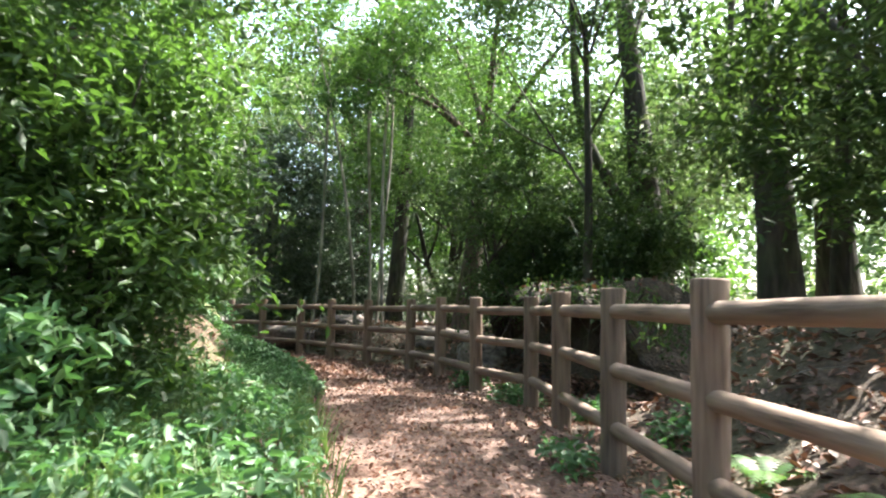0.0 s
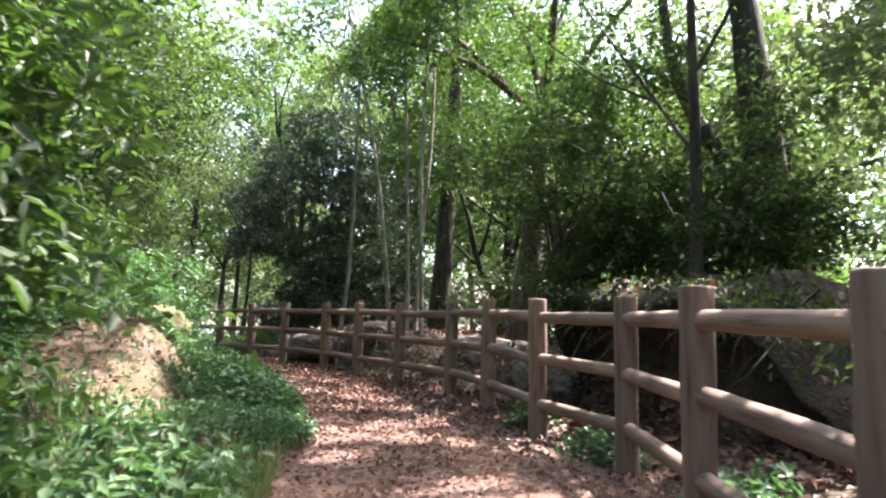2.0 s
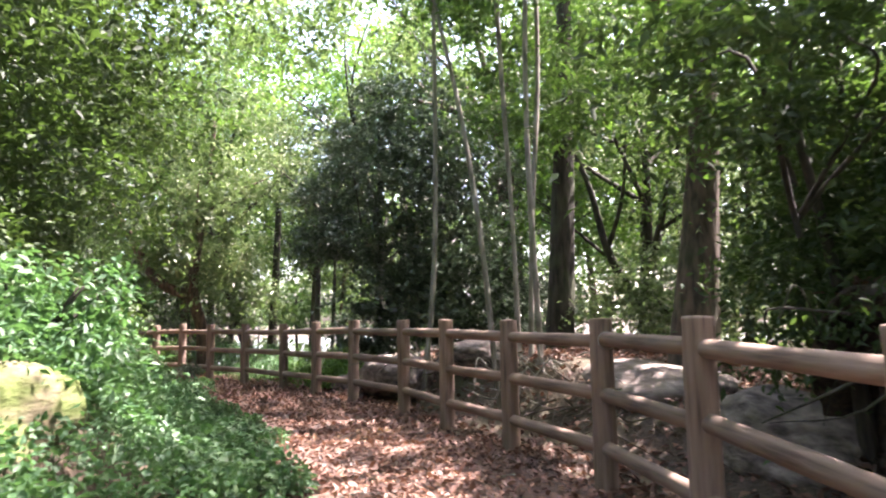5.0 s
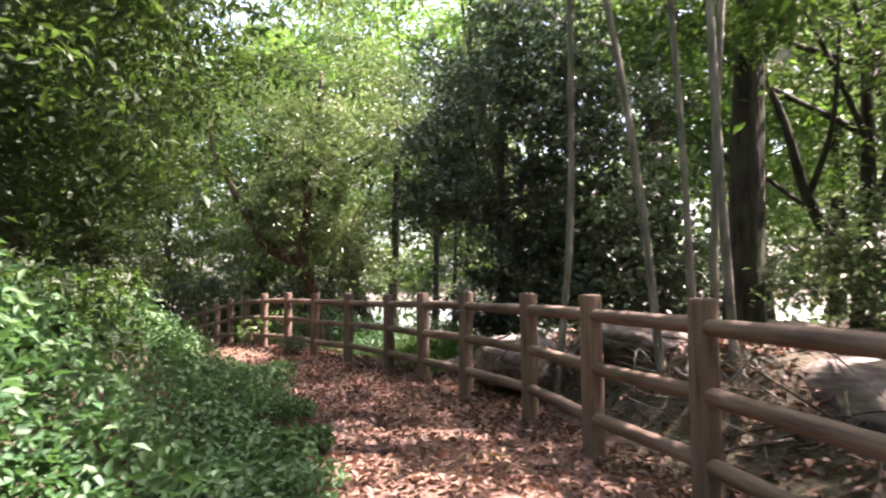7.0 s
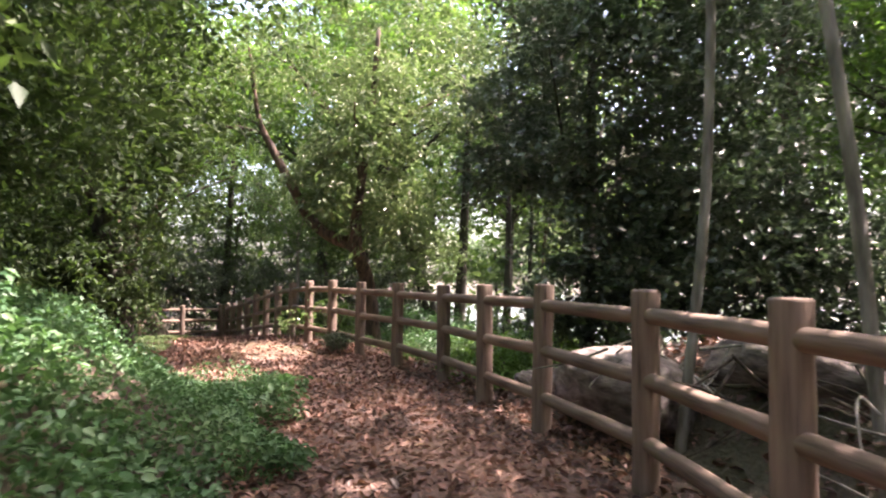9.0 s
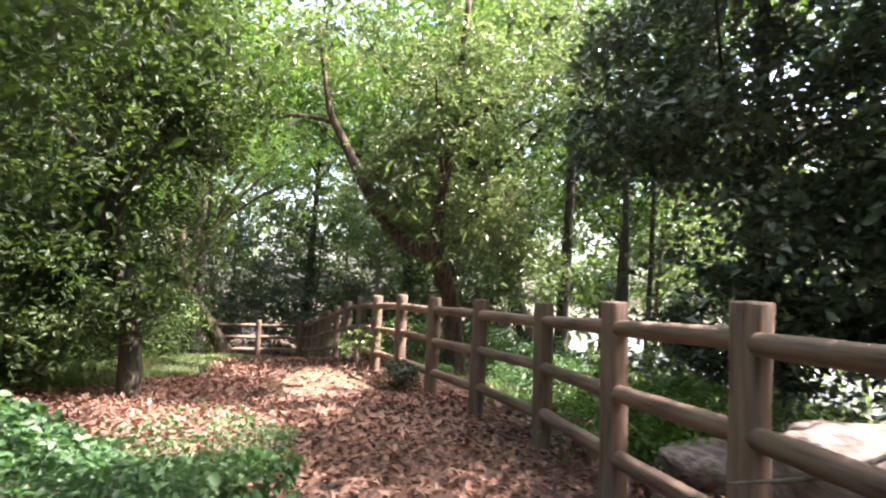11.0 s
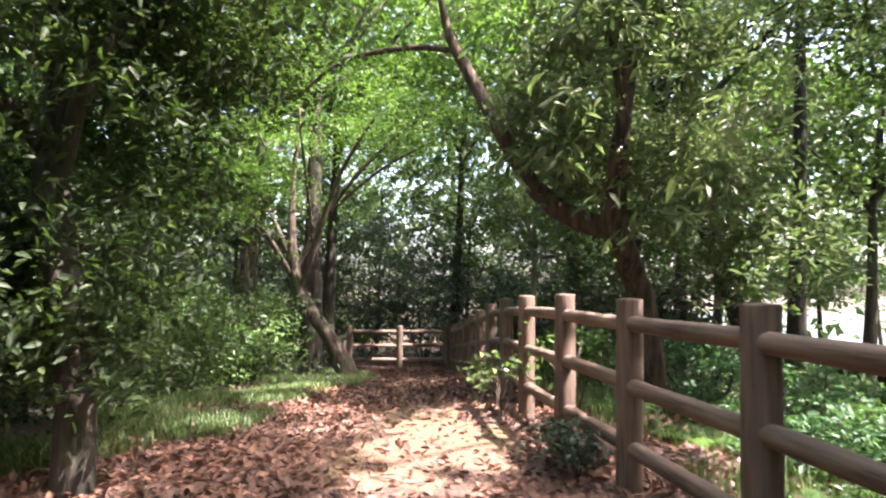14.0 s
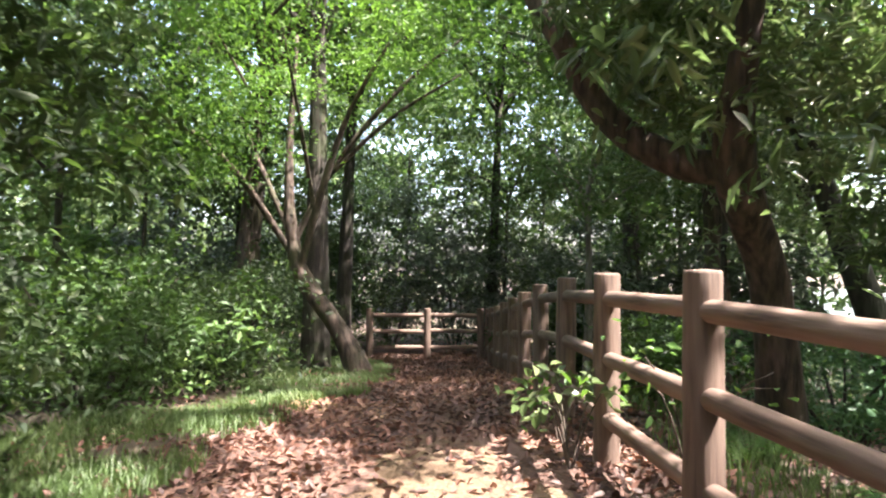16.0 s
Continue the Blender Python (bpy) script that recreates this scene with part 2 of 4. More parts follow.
# Stations along the fence: fence x, y; the path's other edge x, y; height of the path.
STATIONS = np.array([
    (4.6, -3.4, 2.3, -3.9, -0.16), (3.2, -0.2, 1.3, -0.6, -0.14), (2.64, 1.2, 0.7, 0.9, -0.13), (2.094, 2.577, 0.05, 2.4, -0.12), (1.541, 3.943, -0.75, 3.6, -0.10),
    (0.968, 5.288, -1.75, 5.1, -0.065), (0.405, 6.684, -2.75, 6.6, -0.055), (-0.545, 7.654, -3.6, 7.5, -0.04), (-1.460, 8.799, -4.4, 8.3, 0.0),
    (-2.404, 9.875, -5.3, 8.95, 0.0), (-3.708, 10.840, -6.3, 9.6, 0.005), (-4.883, 11.484, -7.3, 10.1, 0.015), (-6.126, 12.283, -8.4, 10.7, 0.02),
    (-7.58, 12.88, -9.4, 11.1, 0.03), (-8.853, 13.343, -10.7, 11.45, 0.015), (-10.343, 13.946, -12.0, 10.9, -0.01), (-11.804, 14.200, -13.0, 10.0, -0.005),
    (-13.224, 14.394, -14.3, 10.0, -0.005), (-14.435, 14.504, -15.4, 11.7, 0.015), (-15.888, 14.743, -16.9, 12.1, -0.015), (-17.33, 15.04, -18.3, 12.8, -0.06),
    (-18.77, 15.33, -19.8, 13.4, -0.16), (-20.2, 15.62, -21.2, 13.8, -0.30), (-21.65, 15.92, -22.6, 14.0, -0.45), (-23.1, 16.22, -24.0, 14.1, -0.60),
    (-24.5, 16.5, -25.4, 14.15, -0.75), (-25.95, 16.8, -26.8, 14.1, -0.88), (-27.4, 17.1, -28.0, 14.1, -1.0), (-34.0, 18.6, -34.5, 15.0, -1.2)])

# Openings in the canopy through which the sun reaches the ground: a place on the ground and a radius.
GAPS = [(-13.7, 12.9, 0.35), (-14.5, 13.3, 0.55), (-15.1, 13.7, 0.6), (-15.8, 14.2, 0.6), (-16.3, 14.6, 0.5), (-15.6, 12.6, 0.35), 
        (-12.6, 11.0, 0.5), (-16.6, 12.6, 0.4), (-14.6, 14.4, 0.3), (-3.9, 13.0, 0.35), (-3.3, 12.8, 0.3), (-7.3, 13.3, 0.35), (-5.6, 13.4, 0.25),
        (-0.3, 3.6, 0.35), (0.3, 3.0, 0.25), (-1.6, 5.9, 0.25), (-2.8, 8.0, 0.25), (-4.6, 10.2, 0.25), (-6.4, 10.9, 0.3), (-3.6, 9.5, 0.2)]
GAPS = [(x, y, r, 2.0) for x, y, r in GAPS]
# Wider openings higher up, which light crowns, bushes and the ivy bank.
GAPS += [(-17.6, 14.35, 1.5, 6.4), (-23.3, 10.3, 1.3, 6.2), (-2.65, 1.8, 0.75, 3.9), (-0.4, 1.8, 0.6, 2.6), (-18.5, 11.8, 0.6, 2.6), (-1.3, 9.4, 0.5, 4.2), (-13.0, 15.7, 0.6, 2.6), (-11.9, 15.9, 0.4, 2.6), (-27.7, 15.6, 0.6, 1.5), (-13.0, 10.8, 0.5, 2.0), (-12.2, 11.6, 0.45, 2.0),
         (-14.0, 16.4, 0.9, 2.6), (-12.4, 16.2, 0.7, 2.6), (-15.8, 16.9, 0.7, 2.6), (-10.9, 15.6, 0.5, 1.6), (1.6, 3.6, 0.7, 3.7), (2.9, 3.6, 0.3, 2.4), (2.4, 4.8, 0.35, 2.4), (3.2, 2.4, 0.25, 2.4), (-11.2, 11.2, 0.5, 2.0), (-12.0, 10.9, 0.45, 2.0),
         (1.5, 5.7, 0.35, 2.0), (2.0, 4.9, 0.35, 2.0), (2.6, 5.9, 0.4, 2.0), (-17.2, 12.2, 0.4, 2.0), (-18.6, 12.6, 0.4, 2.0), (-15.9, 11.6, 0.3, 2.0)]
GAPS += [(x, y, 0.45, 1.9) for x, y in ((2.3, 3.6), (1.7, 5.0), (0.2, 5.4), (0.9, 4.4), (-4.9, 7.4), (-7.6, 13.3), (-3.3, 12.8), (-16.1, 14.45))]
FLECKS = np.random.default_rng(17)
for k in range(95):
    q, w = FLECKS.uniform(0, 16), FLECKS.uniform(0.1, 0.95)
    GAPS.append((1.9 - 1.05 * q + 1.8 * w - 1.4, 2.0 + 0.78 * q - 0.9 * w * (1 - q / 16), FLECKS.uniform(0.11, 0.29), 2.0))
    if k < 34:
        u = FLECKS.uniform(5, 12)
        a = np.array([np.interp(u, np.arange(13), STATIONS[:13, j]) for j in range(4)])
        w = FLECKS.uniform(-0.3, 0.95)
        GAPS.append((a[0] + (a[2] - a[0]) * w, a[1] + (a[3] - a[1]) * w, FLECKS.uniform(0.16, 0.4), 1.4))


def sunlit(p):
    """Whether points lie in an opening of the canopy."""
    s = np.array(SUN)
    hit = np.zeros(len(p), bool)
    for x, y, r, low in GAPS:
        w = p - (x, y, 0.0)
        off = w - (w @ s)[:, None] * s
        hit |= (np.linalg.norm(off, axis=1) < r) & (p[:, 2] > low)
    return hit


def leaf_arrays(p, size, g, lift=0.5, droop=0.3, six=False, slim=0.42):
    """Folded leaf blades at the points p."""
    n = len(p)
    d = norm(g.normal(size=(n, 3)) * (1, 1, 0.55) - (0, 0, droop))
    up = g.normal(size=(n, 3)) * 0.7 + (0, 0, lift * 2)
    up = norm(up - d * (d * up).sum(1, keepdims=True))
    s = np.cross(up, d)
    ln = (size * g.uniform(0.65, 1.3, n))[:, None]
    w = ln * slim * g.uniform(0.8, 1.2, (n, 1))
    fold = w * 0.22
    if six:
        rows = [p, p + d * ln * 0.3 + s * w * 0.46 + up * fold, p + d * ln * 0.68 + s * w * 0.38 + up * fold * 0.7, p + d * ln - up * ln * 0.12,
                p + d * ln * 0.68 - s * w * 0.38 + up * fold * 0.7, p + d * ln * 0.3 - s * w * 0.46 + up * fold]
        f = [(0, 1, 2), (0, 2, 3), (0, 3, 4), (0, 4, 5)]
    else:
        rows = [p, p + d * ln * 0.45 + s * w * 0.5 + up * fold, p + d * ln - up * ln * 0.1, p + d * ln * 0.45 - s * w * 0.5 + up * fold]
        f = [(0, 1, 2), (0, 2, 3)]
    k = len(rows)
    verts = np.stack(rows, 1).reshape(-1, 3)
    faces = (np.arange(n)[:, None, None] * k + np.array(f)[None]).reshape(-1, 3)
    return verts, faces


def cloud(center, radii, clumps, per, g, spread=0.28, shell=0.55):
    """Points in clumps through an uneven ellipsoid, thicker towards its outside."""
    clumps, per = int(clumps * 0.72), int(per * 1.36)
    v = norm(g.normal(size=(clumps, 3)))
    r = g.uniform(shell**2, 1, (clumps, 1)) ** 0.5
    bumpy = 1 + 0.22 * np.sin(v @ np.array([3.1, 2.3, 4.7]) * 2 + center[0]) [:, None]
    c = np.array(center) + v * r * bumpy * np.array(radii)
    sp = spread * g.uniform(0.6, 1.4, (clumps, 1, 1))
    q = g.normal(size=(clumps, per, 3)) * (1, 1, 0.26)
    q[..., 2] -= 0.22 * (q[..., 0] ** 2 + q[..., 1] ** 2)
    p = c[:, None] + q * sp
    return p.reshape(-1, 3)


def leaves(name, p, size, mat, g, **kw):
    p = p[~sunlit(p)]
    return mesh_np(name, *leaf_arrays(p, size, g, **kw), mat)


# ---- the lie of the land ----


def step(a, b, x):
    t = np.clip((x - a) / (b - a), 0, 1)
    return t * t * (3 - 2 * t)


def nearest(line, x, y):
    """Station number along a line of points, and distance from it (positive to its right as one walks)."""
    best, u, side = np.full(x.shape, 1e9), np.zeros(x.shape), np.zeros(x.shape)
    for i in range(len(line) - 1):
        a, d = line[i], line[i + 1] - line[i]
        t = np.clip(((x - a[0]) * d[0] + (y - a[1]) * d[1]) / (d @ d), 0, 1)
        ox, oy = x - a[0] - t * d[0], y - a[1] - t * d[1]
        r = np.hypot(ox, oy)
        sg = np.sign(d[1] * ox - d[0] * oy)
        m = r < best
        best, u, side = np.where(m, r, best), np.where(m, i + t, u), np.where(m, sg, side)
    return u, best * side


def land(x, y):
    """Height of the ground, with the station, the distance beyond the fence and beyond the path's other edge."""
    x, y = np.asarray(x, float), np.asarray(y, float)
    u, d = nearest(STATIONS[:, :2], x, y)
    u2, e = nearest(STATIONS[:, 2:4], x, y)
    e = -e
    base = np.interp(u, np.arange(len(STATIONS)), STATIONS[:, 4])
    steep = step(5.0, 5.8, u)
    mound = (1.05 * step(0.35, 2.3, d) * (1 - steep) + 1.0 * step(1.6, 3.4, d) * steep) * (1 - step(8.0, 9.6, u))
    ridge = step(10.3, 11.2, u)
    ditch = (-0.06 * step(0.1, 0.5, d) + 0.52 * step(0.8, 2.0, d) * (1 - ridge) + 0.78 * step(0.55, 1.5, d) * ridge) * step(8.2, 9.4, u) * (1 - step(13.0, 14.6, u))
    drop = -2.6 * step(9, 26, d)
    fall = (-0.35 * step(0.3, 3, d) - 0.9 * step(3, 14, d)) * step(13.4, 15.2, u)
    bank = (0.2 * step(0.0, 0.5, e) + 0.72 * step(0.35, 1.25, e) + 0.4 * step(1.3, 5, e)) * step(4.3, 6.3, u2) * (1 - step(11.4, 13.8, u2))
    low = (0.12 * step(0, 0.6, e) + 0.15 * step(0.6, 3, e)) * (1 - step(4.3, 6.3, u2))
    leftfall = -0.5 * step(0.5, 6, e) * step(14, 16, u2)
    far = step(16, 60, np.maximum(d, e))
    off = np.maximum(np.maximum(d, e), 0)
    rough = (0.05 * np.sin(1.9 * x + 0.7 * y) * np.sin(1.3 * y - 0.6 * x) + 0.03 * np.sin(5.1 * x + 1.1) * np.sin(4.3 * y)) * step(0.1, 1.0, off)
    crown = 0.02 * np.sin(2.3 * x + y) * np.sin(1.7 * y - x)
    z = base + (mound + ditch + fall + drop) * (d > 0) + (bank + low + leftfall) * (e > 0) + rough + crown
    return z * (1 - far) - 2.5 * far, u, d, u2, e


def gz(x, y):
    return float(land(np.array([x]), np.array([y]))[0][0])


def stretched(lo, hi, stepsize):
    core = np.arange(lo, hi + stepsize / 2, stepsize)
    tail = np.cumsum(0.5 * 1.32 ** np.arange(24))
    return np.concatenate([lo - tail[::-1], core, hi + tail])


def build_ground():
    xs, ys = stretched(-33, 9, 0.28), stretched(-8, 26, 0.28)
    gx, gy = np.meshgrid(xs, ys, indexing="ij")
    z, u, d, u2, e = land(gx.ravel(), gy.ravel())
    z = z - 0.03 * ((d < 0) & (e < 0))
    i, j = np.meshgrid(np.arange(len(xs) - 1), np.arange(len(ys) - 1), indexing="ij")
    a = (i * len(ys) + j).ravel()
    faces = np.stack([a, a + len(ys), a + len(ys) + 1, a + 1], -1)
    me = mesh_np("ground", np.stack([gx.ravel(), gy.ravel(), z], -1), faces, SOIL_WOOD, True)
    tagged(new("ground", me), "dark woodland soil with moss and leaf crumbs", "ground", kind="structure")


def build_path():
    st = spline(STATIONS, 6)
    across = np.linspace(-0.06, 1.03, 26)
    rim = 0.12 * np.sin(np.arange(len(st)) * 0.9) + 0.07 * np.sin(np.arange(len(st)) * 2.3)
    pts = []
    for k, (fx, fy, lx, ly, _) in enumerate(st):
        for q in across:
            w = max(0.0, q - 0.7) / 0.3 * rim[k] * 0.15
            pts.append((fx + (lx - fx) * (q + w), fy + (ly - fy) * (q + w)))
    pts = np.array(pts)
    z = land(pts[:, 0], pts[:, 1])[0]
    edge = np.tile(np.where((across < 0) | (across > 1.0), -0.03, 0.012), len(st))
    m = len(across)
    i, j = np.meshgrid(np.arange(len(st) - 1), np.arange(m - 1), indexing="ij")
    a = (i * m + j).ravel()
    faces = np.stack([a, a + 1, a + m + 1, a + m], -1)
    me = mesh_np("path", np.column_stack([pts, z + edge]), faces, SOIL_PATH, True)
    tagged(new("path", me), "reddish trodden earth footpath strewn with dead leaves", "path", kind="structure")


build_ground()
build_path()


def build_pond():
    """Still water low beyond the wood, which mirrors the bright sky."""
    m, n, l = nodes_of("still_water")
    p = n["Principled BSDF"]
    p.inputs["Base Color"].default_value = (0.10, 0.13, 0.12, 1)
    p.inputs["Roughness"].default_value = 0.12
    p.inputs["IOR"].default_value = 1.33
    tc = n.new("ShaderNodeTexCoord")
    ripple = noise_node(n, l, tc.outputs["Object"], 1.6, 3.0, (1, 2.5, 1))
    bump(n, l, ripple.outputs["Fac"], 0.25, 0.05, p.inputs["Normal"])
    k = np.arange(72) * 2 * np.pi / 72
    rim = 1 + 0.06 * np.sin(3 * k) + 0.03 * np.sin(8 * k)
    ring = np.stack([-18 + 95 * rim * np.cos(k), 100 + 62 * rim * np.sin(k), np.full(72, -2.05)], -1)
    v = np.vstack([ring, [(-18, 100, -2.05)]])
    f = np.stack([np.arange(72), np.roll(np.arange(72), -1), np.full(72, 72)], -1)
    tagged(new("water", mesh_np("water", v, f, m)), "pale still water shining beyond the trees", "water", kind="structure")


build_pond()


def scatter(n, box, keep, g):
    """Points on the ground inside a box where keep(u, d, u2, e) holds."""
    x, y = g.uniform(box[0], box[1], n), g.uniform(box[2], box[3], n)
    z, u, d, u2, e = land(x, y)
    m = keep(x, y, u, d, u2, e, g.uniform(0, 1, n))
    return np.stack([x, y, z], -1)[m]


# ---- fence ----


def log_mesh(name, a, b, r, seed, dome=0.0, sides=26, taper=1.0):
    """A log-shaped bar from a to b with shallow grooves along it and softened ends."""
    g = np.random.default_rng(seed)
    ln = (Vector(b) - Vector(a)).length
    prof = [(0, 0.92), (0.006, 0.98), (0.016, 1.0)] + [(q, 1.0) for q in np.linspace(0.1, ln - 0.1, max(4, int(ln / 0.16)))] + [(ln - 0.016, 1.0), (ln - 0.006, 0.98), (ln, 0.92)]
    ang = np.arange(sides) * 2 * np.pi / sides
    groove = 1 - 0.022 * (g.uniform(0, 1, sides) > 0.66)
    rows = []
    ph = g.uniform(0, 6.28, 3)
    for q, s in prof:
        wave = 1 + 0.022 * np.sin(q * 9 + ang * 2 + ph[0]) + 0.02 * np.sin(q * 4.3 + ph[2]) + 0.018 * np.sin(q * 21 + ang * 3 + ph[1])
        rr = r * s * wave * groove * (1 + (taper - 1) * q / ln)
        rows.append(np.stack([rr * np.cos(ang), rr * np.sin(ang), np.full(sides, q)], -1))
    v = np.vstack(rows)
    k = len(prof)
    i, j = np.meshgrid(np.arange(k - 1), np.arange(sides), indexing="ij")
    p0, p1 = i * sides + j, i * sides + (j + 1) % sides
    f = np.stack([p0, p1, p1 + sides, p0 + sides], -1).reshape(-1, 4)
    t = np.vstack([f[:, [0, 1, 2]], f[:, [0, 2, 3]]])
    for row, z, flip in ((0, 0.0, True), (k - 1, ln + dome, False)):
        v = np.vstack([v, (0, 0, z)])
        ids = row * sides + np.arange(sides)
        cap = np.stack([ids, np.roll(ids, -1), np.full(sides, len(v) - 1)], -1)
        t = np.vstack([t, cap[:, ::-1] if flip else cap])
    me = mesh_np(name, v, t, LOG, True)
    q = (Vector(b) - Vector(a)).to_track_quat("Z", "Y").to_matrix().to_4x4()
    return me, Matrix.Translation(a) @ q


def build_fence(points, mids, label):
    """Posts at the points, three rails between each two. mids: height of the middle rail."""
    base = Vector((*points[0], mids[0] - 0.7))
    fence = thing("fence", base, label, "fence")
    g = np.random.default_rng(len(points))
    for i, ((x, y), m) in enumerate(zip(points, mids)):
        lean = g.normal(size=2) * 0.008
        me, mat = log_mesh("post", (x - lean[0], y - lean[1], m - 1.0), (x + lean[0], y + lean[1], m + 0.565), 0.088, i * 7 + 1, 0.006)
        ob = new("post", me)
        ob.parent = fence
        ob.matrix_basis = Matrix.Translation(-base) @ mat
    for i in range(len(points) - 1):
        for k, dz in enumerate((0.4, 0.0, -0.4)):
            j = g.normal(size=2) * 0.006
            a = Vector((*points[i], mids[i] + dz + j[0]))
            b = Vector((*points[i + 1], mids[i + 1] + dz + j[1]))
            w = (b - a).normalized() * 0.05
            me, mat = log_mesh("rail", a + w, b - w, 0.053, i * 31 + k * 5 + 2, sides=16)
            ob = new("rail", me)
            ob.parent = fence
            ob.matrix_basis = Matrix.Translation(-base) @ mat
    return fence


FENCE = [tuple(s[:2]) for s in STATIONS[1:28]]
MIDS = [0.56, 0.57, 0.583, 0.606, 0.639, 0.646, 0.661, 0.70, 0.697, 0.70, 0.715, 0.721, 0.735, 0.718, 0.692, 0.70, 0.70, 0.72, 0.692, 0.64, 0.54, 0.40, 0.25, 0.10, -0.05, -0.18, -0.30]
build_fence(FENCE, MIDS, "brown log-look post and three-rail fence along the path")
build_fence([(-27.55, 16.95), (-27.716, 15.62), (-27.9, 14.2)], [-0.30, -0.307, -0.31], "low brown three-rail fence closing the path's far end")

# ---- trees ----


def tree(base, rows, limbs, crowns, bark, label, leaf, size, group="woodland trees", six=False, seed=0, slim=0.42, name="tree"):
    """trunk rows and limb rows: x, y, z, radius. crowns: (center, radii, clumps, leaves a clump, spread)."""
    g = np.random.default_rng(seed + 11)
    t = thing(name, base, label, "tree" if name == "tree" else "shrub", group)
    if rows:
        first = rows[0]
        foot = [(first[0], first[1], first[2] - 0.3, first[3] * 1.7), (first[0], first[1], first[2] + 0.05, first[3] * 1.35)]
        v, f = tube(foot + list(rows[1:]), 14, 6, 0.05, seed)
        under("trunk", mesh_np("trunk", v, f, bark, True), t)
    for i, lb in enumerate(limbs):
        v, f = tube(lb, 8, 5, 0.05, seed + i)
        under("limb", mesh_np("limb", v, f, bark, True), t)
    for c, r, clumps, per, spread in crowns:
        p = cloud(c, r, clumps, per, g, spread)
        under("crown", leaves("crown", p, size, leaf, g, six=six, slim=slim), t)
    return t


def auto_limbs(top, center, radii, count, r0, g):
    out = []
    for _ in range(count):
        v = norm(g.normal(size=3) * (1, 1, 0.6) + (0, 0, 0.25))
        end = np.array(center) + v * np.array(radii) * g.uniform(0.6, 0.95)
        s = np.array(top) - (0, 0, g.uniform(0, 1.2))
        mid = (s + end) / 2 + g.normal(size=3) * 0.25 + (0, 0, 0.2)
        out.append([(*s, r0), (*mid, r0 * 0.6), (*end, r0 * 0.2)])
    return out


G = np.random.default_rng(21)


def placed_tree(x, y, trunk_r, top, crown_c, crown_r, clumps, per, spread, bark, leaf, size, label, limbs=5, lean=(0, 0), seed=0, six=False, extra=(), slim=0.42, more=()):
    z = gz(x, y)
    mid = (x + lean[0] * 0.5 + 0.05, y + lean[1] * 0.5, z + (top - z) * 0.5, trunk_r * 0.85)
    end = (x + lean[0], y + lean[1], top, trunk_r * 0.55)
    g = np.random.default_rng(seed + 5)
    lb = auto_limbs(end[:3], crown_c, crown_r, limbs, trunk_r * 0.42, g) + list(extra)
    return tree((x, y, z), [(x, y, z, trunk_r), mid, end], lb, [(crown_c, crown_r, clumps, per, spread), *more], bark, label, leaf, size, seed=seed, six=six, slim=slim)


# Trees beyond the fence on the earth bank
placed_tree(1.67, 10.8, 0.27, 7.0, (1.0, 11.2, 9.2), (3.6, 3.2, 2.6), 260, 55, 0.45, BARK_DARK, LEAF_MID, 0.13,
            "tall dark-barked tree forking above the earth bank", lean=(-0.5, 0.3), seed=1,
            extra=[[(1.55, 10.85, 2.5, 0.12), (0.9, 10.95, 3.5, 0.11), (0.35, 11.0, 5.0, 0.085), (0.2, 11.1, 8.0, 0.04)]])
placed_tree(3.05, 6.9, 0.19, 6.0, (3.8, 6.0, 3.9), (1.75, 1.6, 1.7), 330, 60, 0.28, BARK_DARK, LEAF_SHADE, 0.11,
            "thick dark trunk with low-hanging leafy boughs beyond the fence", lean=(-0.25, 0.2), seed=2, six=True,
            extra=[[(2.95, 6.95, 3.4, 0.07), (3.0, 6.0, 3.5, 0.05), (2.95, 5.0, 2.95, 0.02)]], more=[((3.0, 5.1, 2.75), (0.85, 0.85, 0.75), 80, 50, 0.22)])
placed_tree(3.75, 7.7, 0.085, 6.5, (4.4, 8.2, 6.8), (2.2, 2.2, 1.6), 120, 50, 0.4, BARK_DARK, LEAF_MID, 0.13, "slim dark tree behind the thick trunk", lean=(0.2, 0.1), seed=3)
placed_tree(4.5, 7.2, 0.11, 5.5, (5.0, 7.0, 6.2), (1.8, 1.8, 1.5), 100, 50, 0.4, BARK_DARK, LEAF_BRIGHT, 0.13, "slim curved tree with light green leaves", lean=(-0.4, 0.2), seed=4)
placed_tree(0.75, 8.9, 0.07, 5.5, (0.5, 9.2, 6.2), (1.6, 1.5, 1.3), 120, 50, 0.35, BARK_DARK, LEAF_SHADE, 0.11, "thin straight dark sapling on the earth bank", seed=5,
            extra=[[(0.75, 8.9, 2.9, 0.028), (0.1, 9.2, 4.0, 0.02), (-0.7, 9.6, 5.3, 0.008)], [(0.73, 8.9, 3.6, 0.025), (1.3, 8.7, 4.6, 0.018), (1.7, 8.6, 5.8, 0.008)],
                   [(0.4, 9.05, 3.5, 0.018), (-0.3, 9.0, 3.9, 0.013), (-1.2, 9.0, 4.7, 0.006)]], more=[((0.3, 10.4, 4.0), (1.35, 1.1, 0.9), 150, 55, 0.26)])
placed_tree(-0.75, 10.6, 0.05, 2.7, (-1.15, 9.75, 3.05), (1.05, 0.95, 0.62), 85, 55, 0.22, BARK_DARK, LEAF_SHADE, 0.10, "slender tree whose leafy boughs hang out over the bank", lean=(-0.3, -0.5), seed=9)
